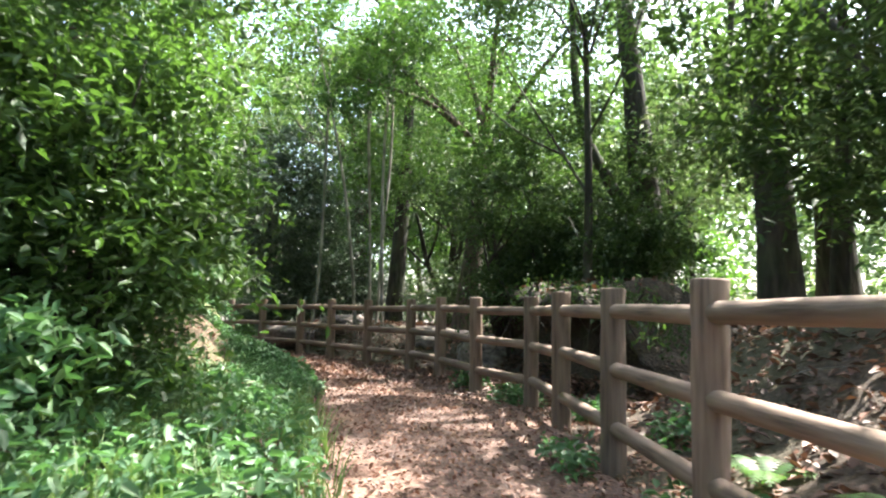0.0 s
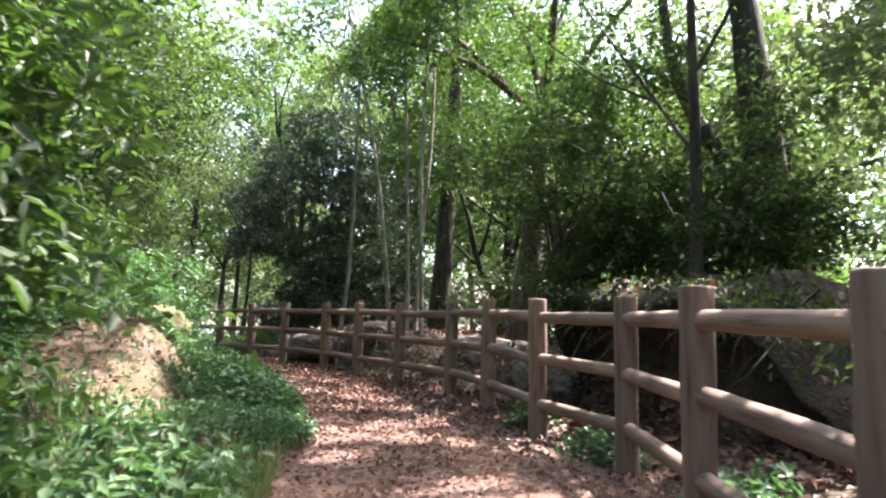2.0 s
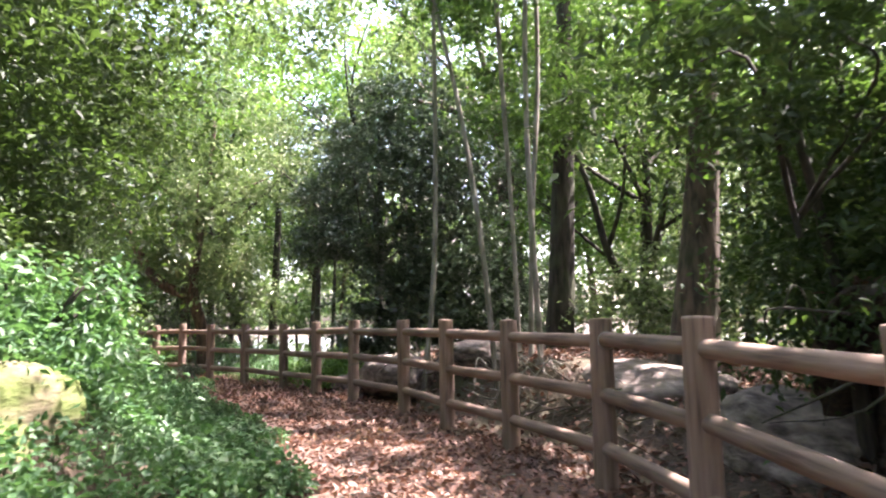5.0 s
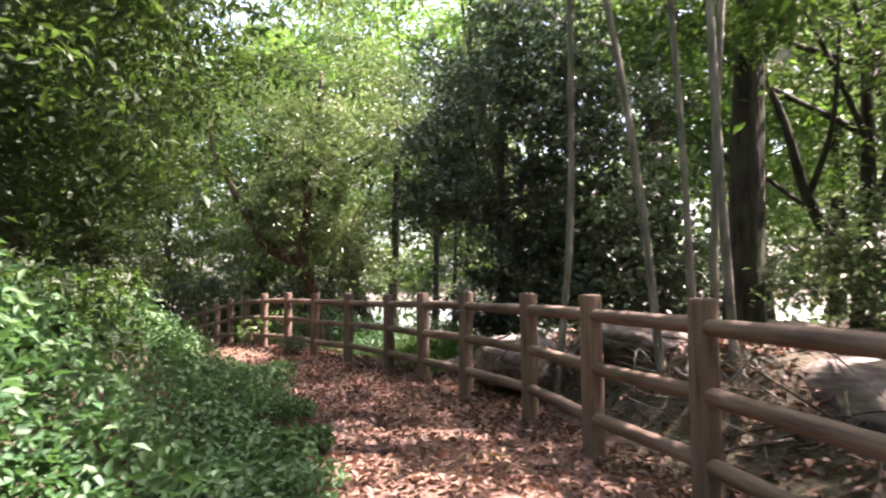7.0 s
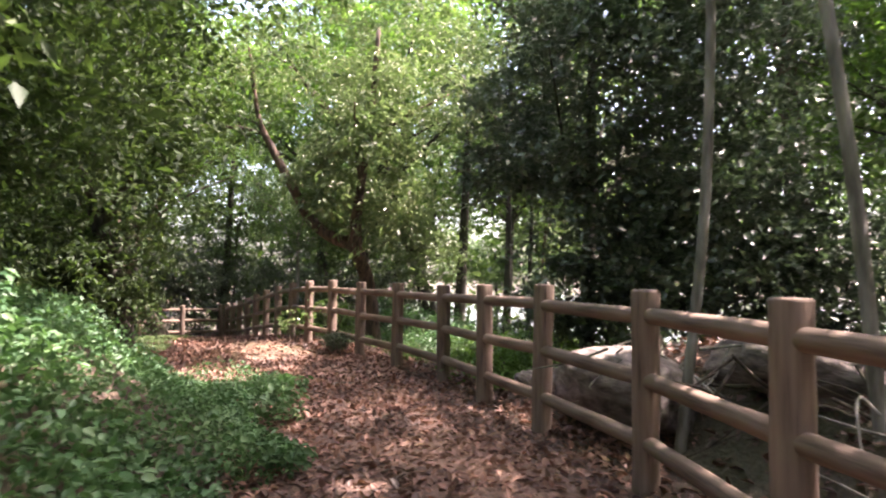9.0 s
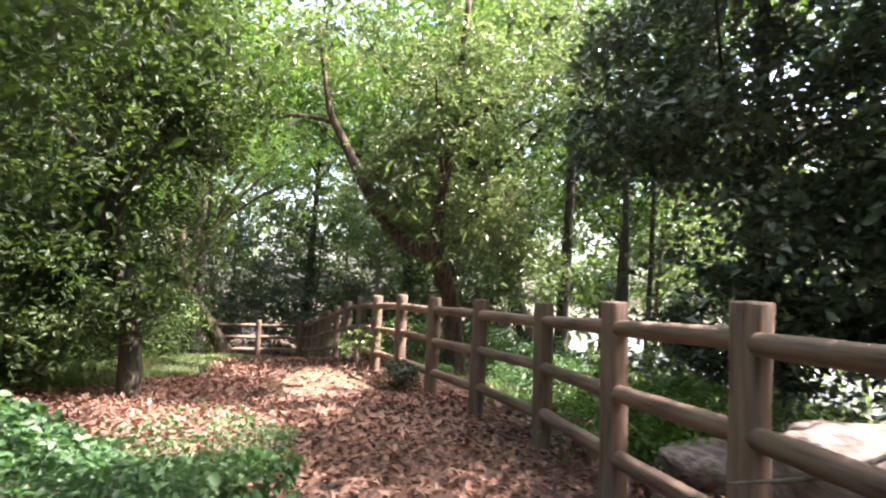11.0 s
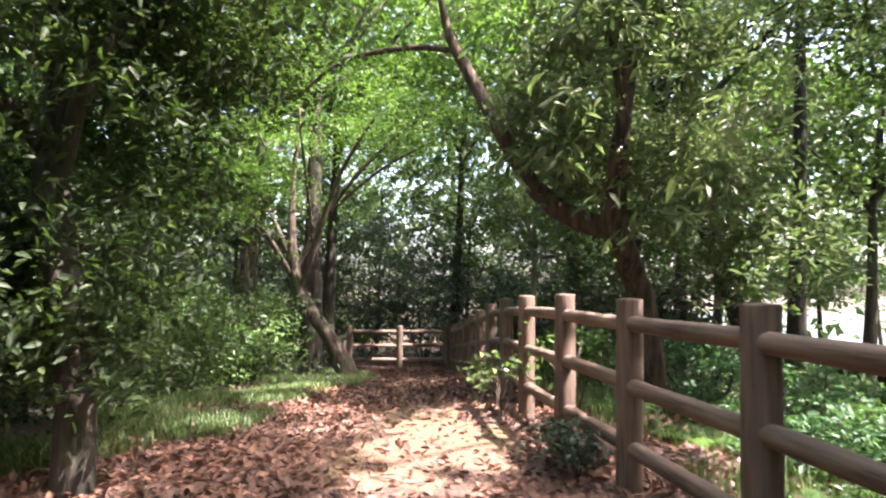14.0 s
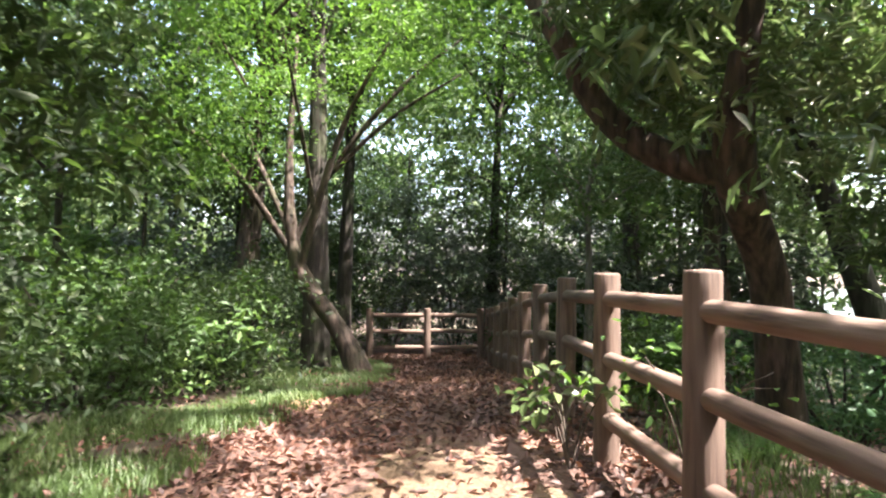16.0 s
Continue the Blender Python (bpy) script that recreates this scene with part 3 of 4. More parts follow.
placed_tree(-2.64, 13.77, 0.24, 6.0, (-2.0, 13.6, 7.8), (3.8, 3.4, 2.2), 260, 55, 0.4, BARK, LEAF_MID, 0.13, "brown trunk behind the pale stones", lean=(0.35, 0.3), seed=6,
            extra=[[(-2.45, 13.9, 5.2, 0.09), (-3.4, 13.0, 6.0, 0.06), (-4.8, 12.0, 6.4, 0.02)]], more=[((-4.4, 12.4, 6.6), (2.4, 1.9, 1.0), 130, 50, 0.34)])
placed_tree(-5.3, 15.7, 0.2, 9.2, (-5.6, 15.6, 9.2), (3.8, 3.4, 2.2), 260, 55, 0.42, BARK_DARK, LEAF_MID, 0.13, "rough dark trunk behind the thin saplings", lean=(0.3, 0.1), seed=7, more=[((-4.9, 14.7, 5.1), (1.6, 1.2, 0.95), 100, 50, 0.28)])
placed_tree(-4.4, 17.6, 0.13, 4.5, (-4.2, 17.8, 5.4), (2.4, 2.0, 1.5), 75, 45, 0.4, BARK_DARK, LEAF_PALE, 0.12, "small forked tree with bare dark limbs and open crown", lean=(0.2, 0), seed=8, limbs=9,
            extra=[[(-4.4, 17.55, 1.4, 0.11), (-4.9, 17.2, 2.6, 0.085), (-5.2, 17.0, 4.0, 0.055), (-5.9, 16.8, 5.6, 0.02)], [(-4.38, 17.55, 1.7, 0.10), (-3.9, 17.2, 2.9, 0.07), (-3.5, 17.0, 4.2, 0.045), (-2.8, 16.9, 5.8, 0.02)],
                   [(-4.9, 17.2, 2.6, 0.05), (-4.5, 17.0, 3.6, 0.035), (-4.3, 16.8, 5.0, 0.015)], [(-3.9, 17.2, 2.9, 0.045), (-3.1, 17.1, 3.4, 0.03), (-2.3, 17.0, 4.4, 0.012)], [(-4.95, 17.2, 2.5, 0.04), (-5.7, 17.0, 3.2, 0.025), (-6.4, 16.8, 3.6, 0.01)]])

placed_tree(-12.6, 20.9, 0.13, 7.0, (-13.2, 17.2, 8.6), (3.6, 3.4, 2.0), 280, 50, 0.42, BARK_DARK, LEAF_FAR, 0.16, "tall slim tree whose crown leans over the fence", 8, (-0.3, -2.0), 52)

# Thin pale saplings behind the stones
SAPLINGS = [([(-6.45, 13.2, 0.040), (-6.3, 13.3, 0.05), (-6.25, 13.3, 0.045), (-6.3, 13.35, 0.035)], "leaning pale-barked sapling behind the stones"),
            ([(-5.05, 12.95, 0.040), (-5.2, 12.85, 0.05), (-5.5, 12.7, 0.04), (-6.2, 12.4, 0.025)], "pale sapling leaning across its neighbour"),
            ([(-4.95, 13.45, 0.05), (-5.0, 13.45, 0.040), (-5.1, 13.4, 0.05), (-5.2, 13.3, 0.04)], "slim grey-green sapling of a close clump"),
            ([(-4.65, 13.25, 0.040), (-4.6, 13.3, 0.05), (-4.5, 13.4, 0.045), (-4.5, 13.4, 0.035)], "slim grey-green sapling of a close clump"),
            ([(-4.32, 12.85, 0.040), (-4.38, 12.8, 0.05), (-4.4, 12.8, 0.045), (-4.3, 12.9, 0.035)], "slim grey-green sapling of a close clump")]
for k, (pts, lab) in enumerate(SAPLINGS):
    z0 = gz(pts[0][0], pts[0][1])
    rows = [(x, y, z0 + h, r * 0.76) for (x, y, r), h in zip(pts, (0, 2.0, 4.2, 7.5))]
    tip = rows[-1][:3]
    tree((pts[0][0], pts[0][1], z0), rows, [[(tip[0], tip[1], tip[2] - 1.5, 0.02), (tip[0] + 0.5, tip[1] - 0.3, tip[2] - 0.6, 0.008)],
         [(tip[0], tip[1], tip[2] - 2.2, 0.02), (tip[0] - 0.7, tip[1] + 0.3, tip[2] - 1.2, 0.008)]],
         [((tip[0], tip[1], tip[2] + 0.1), (1.3, 1.3, 0.9), 60, 40, 0.3)], BARK_PALE, lab, LEAF_BRIGHT, 0.11, "pale saplings", seed=30 + k)

# The dark glossy evergreen
zc = gz(-10.0, 16.4)
tree((-10.0, 16.4, zc), [(-10.0, 16.4, zc, 0.10), (-9.95, 16.4, 3.0, 0.08), (-10.0, 16.5, 6.0, 0.05)], auto_limbs((-10, 16.4, 3.2), (-10, 16.4, 3.4), (1.9, 1.9, 2.8), 9, 0.05, G),
     [((-9.8, 16.65, 4.3), (1.9, 1.9, 2.9), 470, 60, 0.23), ((-9.0, 16.0, 1.7), (1.2, 1.0, 0.9), 80, 50, 0.22), ((-9.9, 16.1, 1.2), (0.9, 0.8, 0.9), 75, 50, 0.18), ((-10.8, 15.5, 3.1), (0.75, 0.7, 0.45), 38, 50, 0.19), ((-7.9, 16.5, 3.7), (1.4, 1.3, 2.5), 200, 60, 0.23), ((-7.5, 16.2, 1.5), (1.3, 0.9, 1.0), 90, 50, 0.22)], BARK_DARK,
     "dense dark glossy-leaved evergreen tree beyond the fence", LEAF_DARK, 0.11, seed=40, slim=0.55)

# The curved-limb tree beside the path
zt = gz(-16.9, 16.7)
curved = tree((-16.9, 16.7, zt), [(-16.95, 16.95, zt, 0.16), (-16.8, 16.7, 1.2, 0.16), (-16.5, 16.15, 2.15, 0.165), (-16.25, 16.1, 3.2, 0.10), (-16.0, 16.2, 5.0, 0.08), (-15.9, 16.3, 7.0, 0.05)],
     [[(-16.55, 16.15, 2.1, 0.15), (-16.9, 15.8, 2.25, 0.14), (-17.3, 15.4, 2.7, 0.13), (-17.4, 15.0, 3.4, 0.11), (-17.7, 14.6, 4.3, 0.085), (-17.8, 14.3, 5.0, 0.06), (-17.7, 14.0, 6.5, 0.03)],
      [(-17.75, 14.45, 4.6, 0.040), (-18.2, 13.9, 4.75, 0.045), (-18.9, 13.0, 4.7, 0.035), (-19.5, 12.3, 4.2, 0.02)],
      [(-16.1, 16.2, 4.4, 0.05), (-15.7, 16.9, 5.0, 0.04), (-15.2, 17.8, 5.6, 0.02)],
      [(-16.2, 16.1, 3.4, 0.05), (-15.6, 15.6, 4.2, 0.035), (-15.0, 15.2, 4.9, 0.015)]],
     [((-16.2, 16.2, 4.0), (1.7, 1.5, 1.9), 200, 50, 0.22), ((-16.8, 15.4, 6.4), (2.8, 2.4, 1.4), 130, 50, 0.3), ((-16.3, 18.0, 2.2), (1.2, 0.7, 1.0), 60, 45, 0.22)],
     BARK_RED, "brown tree with one limb curving over the path", LEAF_PALE, 0.14, six=True, seed=41, slim=0.3)

tuft = cloud((-16.0, 15.9, 3.6), (1.5, 1.3, 1.7), 130, 16, G, 0.16, 0.75)
under("crown", leaves("crown", tuft, 0.22, LEAF_PALE, G, six=True, slim=0.26, droop=0.7), curved)

# The low dark tree on the other side of the path
zl = gz(-14.02, 10.9)
tree((-14.02, 10.9, zl), [(-14.02, 10.9, zl, 0.10), (-14.1, 10.85, 0.9, 0.12), (-14.35, 10.6, 1.9, 0.12), (-14.7, 10.5, 2.6, 0.10), (-14.9, 10.4, 4.2, 0.05)],
     [[(-14.4, 10.6, 2.0, 0.07), (-14.1, 10.9, 2.8, 0.06), (-14.3, 11.3, 3.4, 0.045), (-15.0, 12.0, 3.7, 0.02)],
      [(-14.5, 10.5, 2.3, 0.07), (-13.6, 10.2, 2.7, 0.05), (-12.8, 9.8, 2.9, 0.02)], [(-14.2, 10.7, 1.3, 0.06), (-15.0, 10.1, 1.9, 0.04), (-15.8, 9.6, 2.2, 0.02)]],
     [((-14.8, 9.95, 2.95), (1.8, 1.9, 1.7), 330, 62, 0.20), ((-14.4, 9.4, 1.2), (1.8, 1.2, 1.0), 120, 55, 0.22), ((-14.9, 10.6, 4.6), (2.2, 1.8, 1.1), 170, 55, 0.25), ((-14.3, 10.6, 1.35), (1.1, 0.8, 0.7), 80, 50, 0.2), ((-14.7, 11.4, 3.7), (1.3, 1.2, 0.8), 130, 55, 0.22)],
     BARK_DARK, "low spreading dark tree on the leaf-strewn verge", LEAF_SHADE, 0.092, six=True, seed=42)

# Leaning maple near the far end, and the dark trunk beside it
zm = gz(-22.3, 13.55)
tree((-22.3, 13.55, zm), [(-22.3, 13.55, zm, 0.17), (-22.4, 13.2, 0.3, 0.15), (-22.45, 12.65, 1.1, 0.14), (-22.5, 12.45, 1.9, 0.10), (-22.6, 12.4, 3.2, 0.06), (-22.4, 12.5, 5.0, 0.03)],
     [[(-22.45, 12.6, 1.2, 0.065), (-22.0, 12.9, 2.4, 0.06), (-21.5, 13.3, 3.6, 0.04), (-20.8, 13.9, 4.6, 0.02)], [(-22.5, 12.5, 1.7, 0.055), (-22.2, 13.2, 3.0, 0.040), (-21.9, 14.2, 4.2, 0.035), (-21.6, 15.2, 5.0, 0.015)],
      [(-22.5, 12.45, 1.5, 0.055), (-22.0, 11.8, 2.5, 0.05), (-21.3, 11.2, 3.1, 0.03), (-20.6, 10.6, 3.3, 0.015)], [(-22.5, 12.4, 1.9, 0.06), (-22.8, 11.9, 3.0, 0.04), (-23.0, 11.4, 4.2, 0.015)],
      [(-22.1, 12.8, 2.2, 0.04), (-21.2, 12.6, 3.3, 0.03), (-20.2, 12.4, 4.2, 0.012)], [(-22.25, 13.0, 2.7, 0.04), (-21.4, 13.9, 3.5, 0.03), (-20.6, 14.8, 4.0, 0.012)], [(-22.0, 11.8, 2.5, 0.035), (-21.2, 12.0, 3.4, 0.025), (-20.3, 11.6, 4.2, 0.012)]],
     [((-21.6, 12.6, 4.9), (3.2, 3.0, 1.0), 230, 60, 0.32), ((-21.0, 11.2, 3.2), (1.6, 1.4, 0.6), 100, 55, 0.3)], BARK, "leaning maple with fine bright green leaves by the path", LEAF_BRIGHT, 0.08, seed=43, slim=0.5)
placed_tree(-23.2, 12.85, 0.2, 6.0, (-23.5, 12.3, 7.5), (2.8, 2.6, 2.0), 180, 50, 0.4, BARK_DARK, LEAF_MID, 0.13, "thick dark trunk beside the leaning maple", seed=44)
placed_tree(-19.3, 20.9, 0.2, 5.0, (-18.5, 19.6, 7.4), (3.0, 2.6, 2.0), 200, 50, 0.42, BARK_DARK, LEAF_PALE, 0.13, "leaning black-barked tree in the hollow", lean=(-0.7, -1.9), seed=45)
placed_tree(-14.8, 19.3, 0.09, 5.0, (-14.8, 19.3, 6.0), (2.0, 2.0, 1.6), 120, 45, 0.38, BARK_DARK, LEAF_PALE, 0.12, "thin upright dark tree in the hollow", seed=46)
placed_tree(-22.6, 17.6, 0.07, 2.8, (-22.2, 17.4, 3.6), (1.8, 1.6, 1.4), 110, 45, 0.35, BARK_PALE, LEAF_MID, 0.10, "small pale-stemmed tree with many thin branches", seed=47, limbs=9)
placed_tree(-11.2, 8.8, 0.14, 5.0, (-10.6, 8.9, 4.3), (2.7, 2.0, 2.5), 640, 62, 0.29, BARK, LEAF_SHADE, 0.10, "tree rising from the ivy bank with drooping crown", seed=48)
placed_tree(-7.6, 7.2, 0.16, 5.0, (-7.3, 7.6, 4.2), (2.2, 1.9, 2.0), 420, 62, 0.28, BARK, LEAF_SHADE, 0.10, "tree on the ivy bank with leaves coloured as in shade", seed=49)
placed_tree(-4.6, 4.6, 0.15, 5.0, (-4.0, 5.0, 5.4), (2.6, 2.2, 1.7), 240, 62, 0.29, BARK, LEAF_SHADE, 0.11, "tree above the sandy bank with shade-darkened olive leaves", seed=50)


def shrub(x, y, radii, clumps, per, spread, leaf, size, label, seed, lift=0.0, six=False, slim=0.42):
    z = gz(x, y) + lift
    g = np.random.default_rng(seed)
    stems = []
    for _ in range(7):
        a = g.uniform(0, 6.28)
        q = g.uniform(0.3, 0.75)
        stems.append([(x + 0.08 * math.cos(a), y + 0.08 * math.sin(a), gz(x, y) - 0.05, 0.025), (x + 0.3 * radii[0] * math.cos(a), y + 0.3 * radii[1] * math.sin(a), z + radii[2] * 0.7, 0.018),
                      (x + q * radii[0] * math.cos(a), y + q * radii[1] * math.sin(a), z + radii[2] * 1.4, 0.007)])
    t = thing("shrub", (x, y, gz(x, y)), label, "shrub", "woodland shrubs")
    for st in stems:
        under("stem", tubes_mesh("stem", [st], BARK_DARK), t)
    p = cloud((x, y, z + radii[2] * 0.95), radii, clumps, per, g, spread, 0.4)
    ground_z = land(p[:, 0], p[:, 1])[0]
    p = p[p[:, 2] > ground_z + 0.02]
    under("foliage", leaves("foliage", p, size, leaf, g, six=six, slim=slim), t)
    return t


shrub(-2.05, 2.62, (1.0, 1.35, 1.75), 420, 60, 0.2, LEAF_MID, 0.09, "tall dense leafy bush beside the path", 60, six=True)
shrub(-3.2, 1.4, (1.5, 1.6, 2.4), 300, 55, 0.28, LEAF_MID, 0.11, "tall leafy bush behind the verge", 61)
shrub(-1.3, 0.6, (1.0, 1.2, 0.6), 120, 50, 0.18, LEAF_IVY, 0.09, "low bright green verge bush", 62, six=True)
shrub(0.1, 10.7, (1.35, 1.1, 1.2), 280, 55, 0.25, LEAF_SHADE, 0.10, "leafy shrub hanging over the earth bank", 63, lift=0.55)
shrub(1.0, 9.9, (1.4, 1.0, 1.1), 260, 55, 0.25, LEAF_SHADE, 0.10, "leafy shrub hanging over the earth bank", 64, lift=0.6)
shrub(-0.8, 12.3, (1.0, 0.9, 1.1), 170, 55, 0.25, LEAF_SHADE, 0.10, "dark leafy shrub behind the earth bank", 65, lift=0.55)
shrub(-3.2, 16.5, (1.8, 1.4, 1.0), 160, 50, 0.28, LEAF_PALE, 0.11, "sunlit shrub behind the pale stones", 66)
shrub(-7.0, 17.5, (1.9, 1.3, 1.2), 180, 50, 0.28, LEAF_DARK, 0.11, "dark shrub in the undergrowth", 67)
shrub(-9.6, 14.6, (0.9, 0.5, 0.35), 70, 45, 0.14, LEAF_BRIGHT, 0.08, "low bright green undergrowth behind the fence", 68)
for k, (x, y, r, h) in enumerate([(-11.8, 16.0, 0.7, 0.3), (-13.4, 16.6, 0.8, 0.35), (-13.2, 17.8, 1.5, 0.6), (-15.4, 17.6, 1.3, 0.55), (-11.2, 17.4, 1.4, 0.5), (-17.6, 18.2, 1.6, 0.7), (-18.4, 16.6, 0.9, 0.5)]):
    shrub(x, y, (r, r * 0.8, h), 70, 45, 0.18, (LEAF_MID, LEAF_IVY)[k % 2], 0.09, "low bright green undergrowth bush in the hollow", 70 + k)
for k, (x, y, r, h) in enumerate([(-17.2, 9.6, 1.5, 1.0), (-19.2, 10.6, 1.5, 1.0), (-20.8, 11.4, 1.3, 0.9), (-15.6, 8.2, 1.6, 1.2), (-12.0, 8.0, 1.6, 1.4), (-25.2, 11.6, 1.8, 1.3), (-22.0, 9.6, 2.0, 1.2)]):
    shrub(x, y, (r, r, h), 125, 50, 0.24, (LEAF_SHADE, LEAF_MID, LEAF_SHADE)[k % 3], 0.10, "dense green shrub at the wood's edge", 80 + k)
for k, (x, y, r, h) in enumerate([(-29.8, 16.8, 2.0, 2.3), (-30.0, 13.4, 2.0, 2.3), (-28.0, 19.8, 2.0, 2.1), (-25.0, 19.0, 1.6, 1.4), (-31.8, 15.2, 2.6, 3.0)]):
    shrub(x, y, (r, r, h), 140, 46, 0.3, (LEAF_DARK, LEAF_SHADE)[k % 2], 0.15, "dark dense bush behind the far fence", 90 + k)

for k, (x, y, r, h) in enumerate([(-5.0, 6.9, 0.8, 0.45), (-6.4, 7.7, 0.7, 0.35), (-7.9, 8.4, 0.6, 0.3), (-6.0, 6.2, 1.1, 0.8)]):
    shrub(x, y, (r, r, h), 110, 50, 0.16, (LEAF_IVY, LEAF_SHADE)[k % 2], 0.075, "leafy creeper-grown bush on the ivy bank", 110 + k)
for k, (x, y, r, h) in enumerate([(-33.5, 12.0, 2.4, 2.6), (-33.0, 19.0, 2.4, 2.6), (-36.0, 15.5, 3.0, 3.6), (-28.5, 9.5, 2.2, 2.2), (-30.5, 21.5, 2.4, 2.4), (-24.5, 8.0, 2.0, 1.9), (-22.5, 20.0, 1.9, 1.5)]):
    shrub(x, y, (r, r, h), 165, 44, 0.36, (LEAF_DARK, LEAF_SHADE, LEAF_MID)[k % 3], 0.20, "tall dense bush in the wood beyond the far fence", 130 + k)

# ---- far woods ----


def woods():
    """Trees all round, away from the path, with leaves in big tufts."""
    g = np.random.default_rng(99)
    made = 0
    spots = []
    while made < 60:
        x, y = g.uniform(-48, 22), g.uniform(-16, 46)
        _, u, d, u2, e = land(np.array([x]), np.array([y]))
        away = max(d[0], e[0])
        if not 7.0 < away < 30 or any((x - a) ** 2 + (y - b) ** 2 < 9 for a, b in spots):
            continue
        spots.append((x, y))
        z = gz(x, y)
        h = g.uniform(8.5, 13.5)
        r = g.uniform(2.2, 3.4)
        low = g.uniform(0.8, 3.0) if y < 17 or x > 0 else g.uniform(4.2, 5.6)
        leaf = (LEAF_FAR, LEAF_FAR, LEAF_MID, LEAF_BRIGHT, LEAF_PALE)[int(g.integers(5))]
        tr = g.uniform(0.07, 0.15)
        lean = g.normal(size=2) * 0.5
        cc = (x + lean[0], y + lean[1], z + (h + low) / 2)
        placed_tree(x, y, tr, z + low + 2.0, cc, (r, r, (h - low) / 2), 92, 40, 0.45, (BARK, BARK_DARK)[made % 2], leaf, 0.28, "woodland tree with light green crown in the far wood", 3, lean, 200 + made)
        made += 1


woods()


def outer_woods():
    """The wood's far side all round: tufts of leaves in an uneven wall, with thin places."""
    g = np.random.default_rng(77)
    n = 7200
    a = g.uniform(0, 2 * np.pi, n)
    r = g.uniform(0.0, 1.0, n) ** 0.7 * 14
    x, y = -12 + (33 + r) * np.cos(a), 9 + (27 + r) * np.sin(a)
    top = 16 + 3.5 * np.sin(5 * a + 1) + 2.5 * np.sin(13 * a) + 1.5 * np.sin(29 * a)
    z = -2.0 + g.uniform(0, 1, n) * top
    north = (np.sin(a) > 0.1) & (z < 4.8) & (g.uniform(0, 1, n) < 0.72)
    thin = north | (np.sin(9 * a + 0.7) * np.sin(z * 0.9 + 4 * a) > 0.84)
    c = np.stack([x, y, z], -1)[~thin]
    p = (c[:, None] + g.normal(size=(len(c), 22, 3)) * (0.75, 0.75, 0.42)).reshape(-1, 3)
    me = mesh_np("far_woods", *leaf_arrays(p, 0.58, g, lift=0.4, droop=0.4, slim=0.6), LEAF_FAR)
    tagged(new("far_woods", me), "sunlit light green foliage of the far wood", "woods", kind="stuff")


outer_woods()


def understorey():
    """Thin young trees whose crowns fill the wood between bank and canopy."""
    g = np.random.default_rng(31)
    for k, (x, y, zc, r, rz) in enumerate([(-0.9, 12.9, 4.3, 1.7, 1.5), (1.9, 13.4, 4.6, 1.9, 1.6), (-2.4, 16.6, 4.4, 2.0, 1.8), (3.6, 10.2, 4.2, 1.7, 1.4), (-6.9, 19.6, 4.2, 2.0, 2.0), (0.5, 16.5, 4.4, 2.2, 2.0), (-12.4, 20.2, 5.6, 2.0, 2.0),
            (-16.2, 21.4, 6.4, 2.1, 2.1), (-20.6, 18.8, 3.6, 1.9, 1.9), (-24.0, 20.6, 3.6, 2.1, 2.1), (-27.0, 22.0, 4.0, 2.3, 2.4), (-30.5, 18.4, 4.0, 2.3, 2.4), (-31.5, 13.0, 4.2, 2.4, 2.4), (-27.6, 11.0, 3.8, 2.0, 2.0),
            (-25.0, 9.6, 4.4, 2.1, 1.9), (-18.4, 8.0, 3.8, 2.0, 1.9), (-20.8, 9.6, 3.6, 1.6, 1.5), (-12.6, 6.8, 4.0, 1.9, 1.8), (6.0, 9.0, 4.4, 2.0, 1.7), (-34.5, 16.0, 5.5, 2.8, 3.0), (-33.0, 20.5, 5.5, 2.8, 3.0), (-5.6, 21.5, 5.0, 2.4, 2.4)]):
        # West of x = -23 the crowns take the leaf colour with shade in it.
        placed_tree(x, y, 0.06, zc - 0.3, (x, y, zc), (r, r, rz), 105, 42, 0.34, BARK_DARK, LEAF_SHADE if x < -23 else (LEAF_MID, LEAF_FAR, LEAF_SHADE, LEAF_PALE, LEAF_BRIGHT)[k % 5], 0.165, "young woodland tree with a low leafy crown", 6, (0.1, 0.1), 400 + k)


understorey()


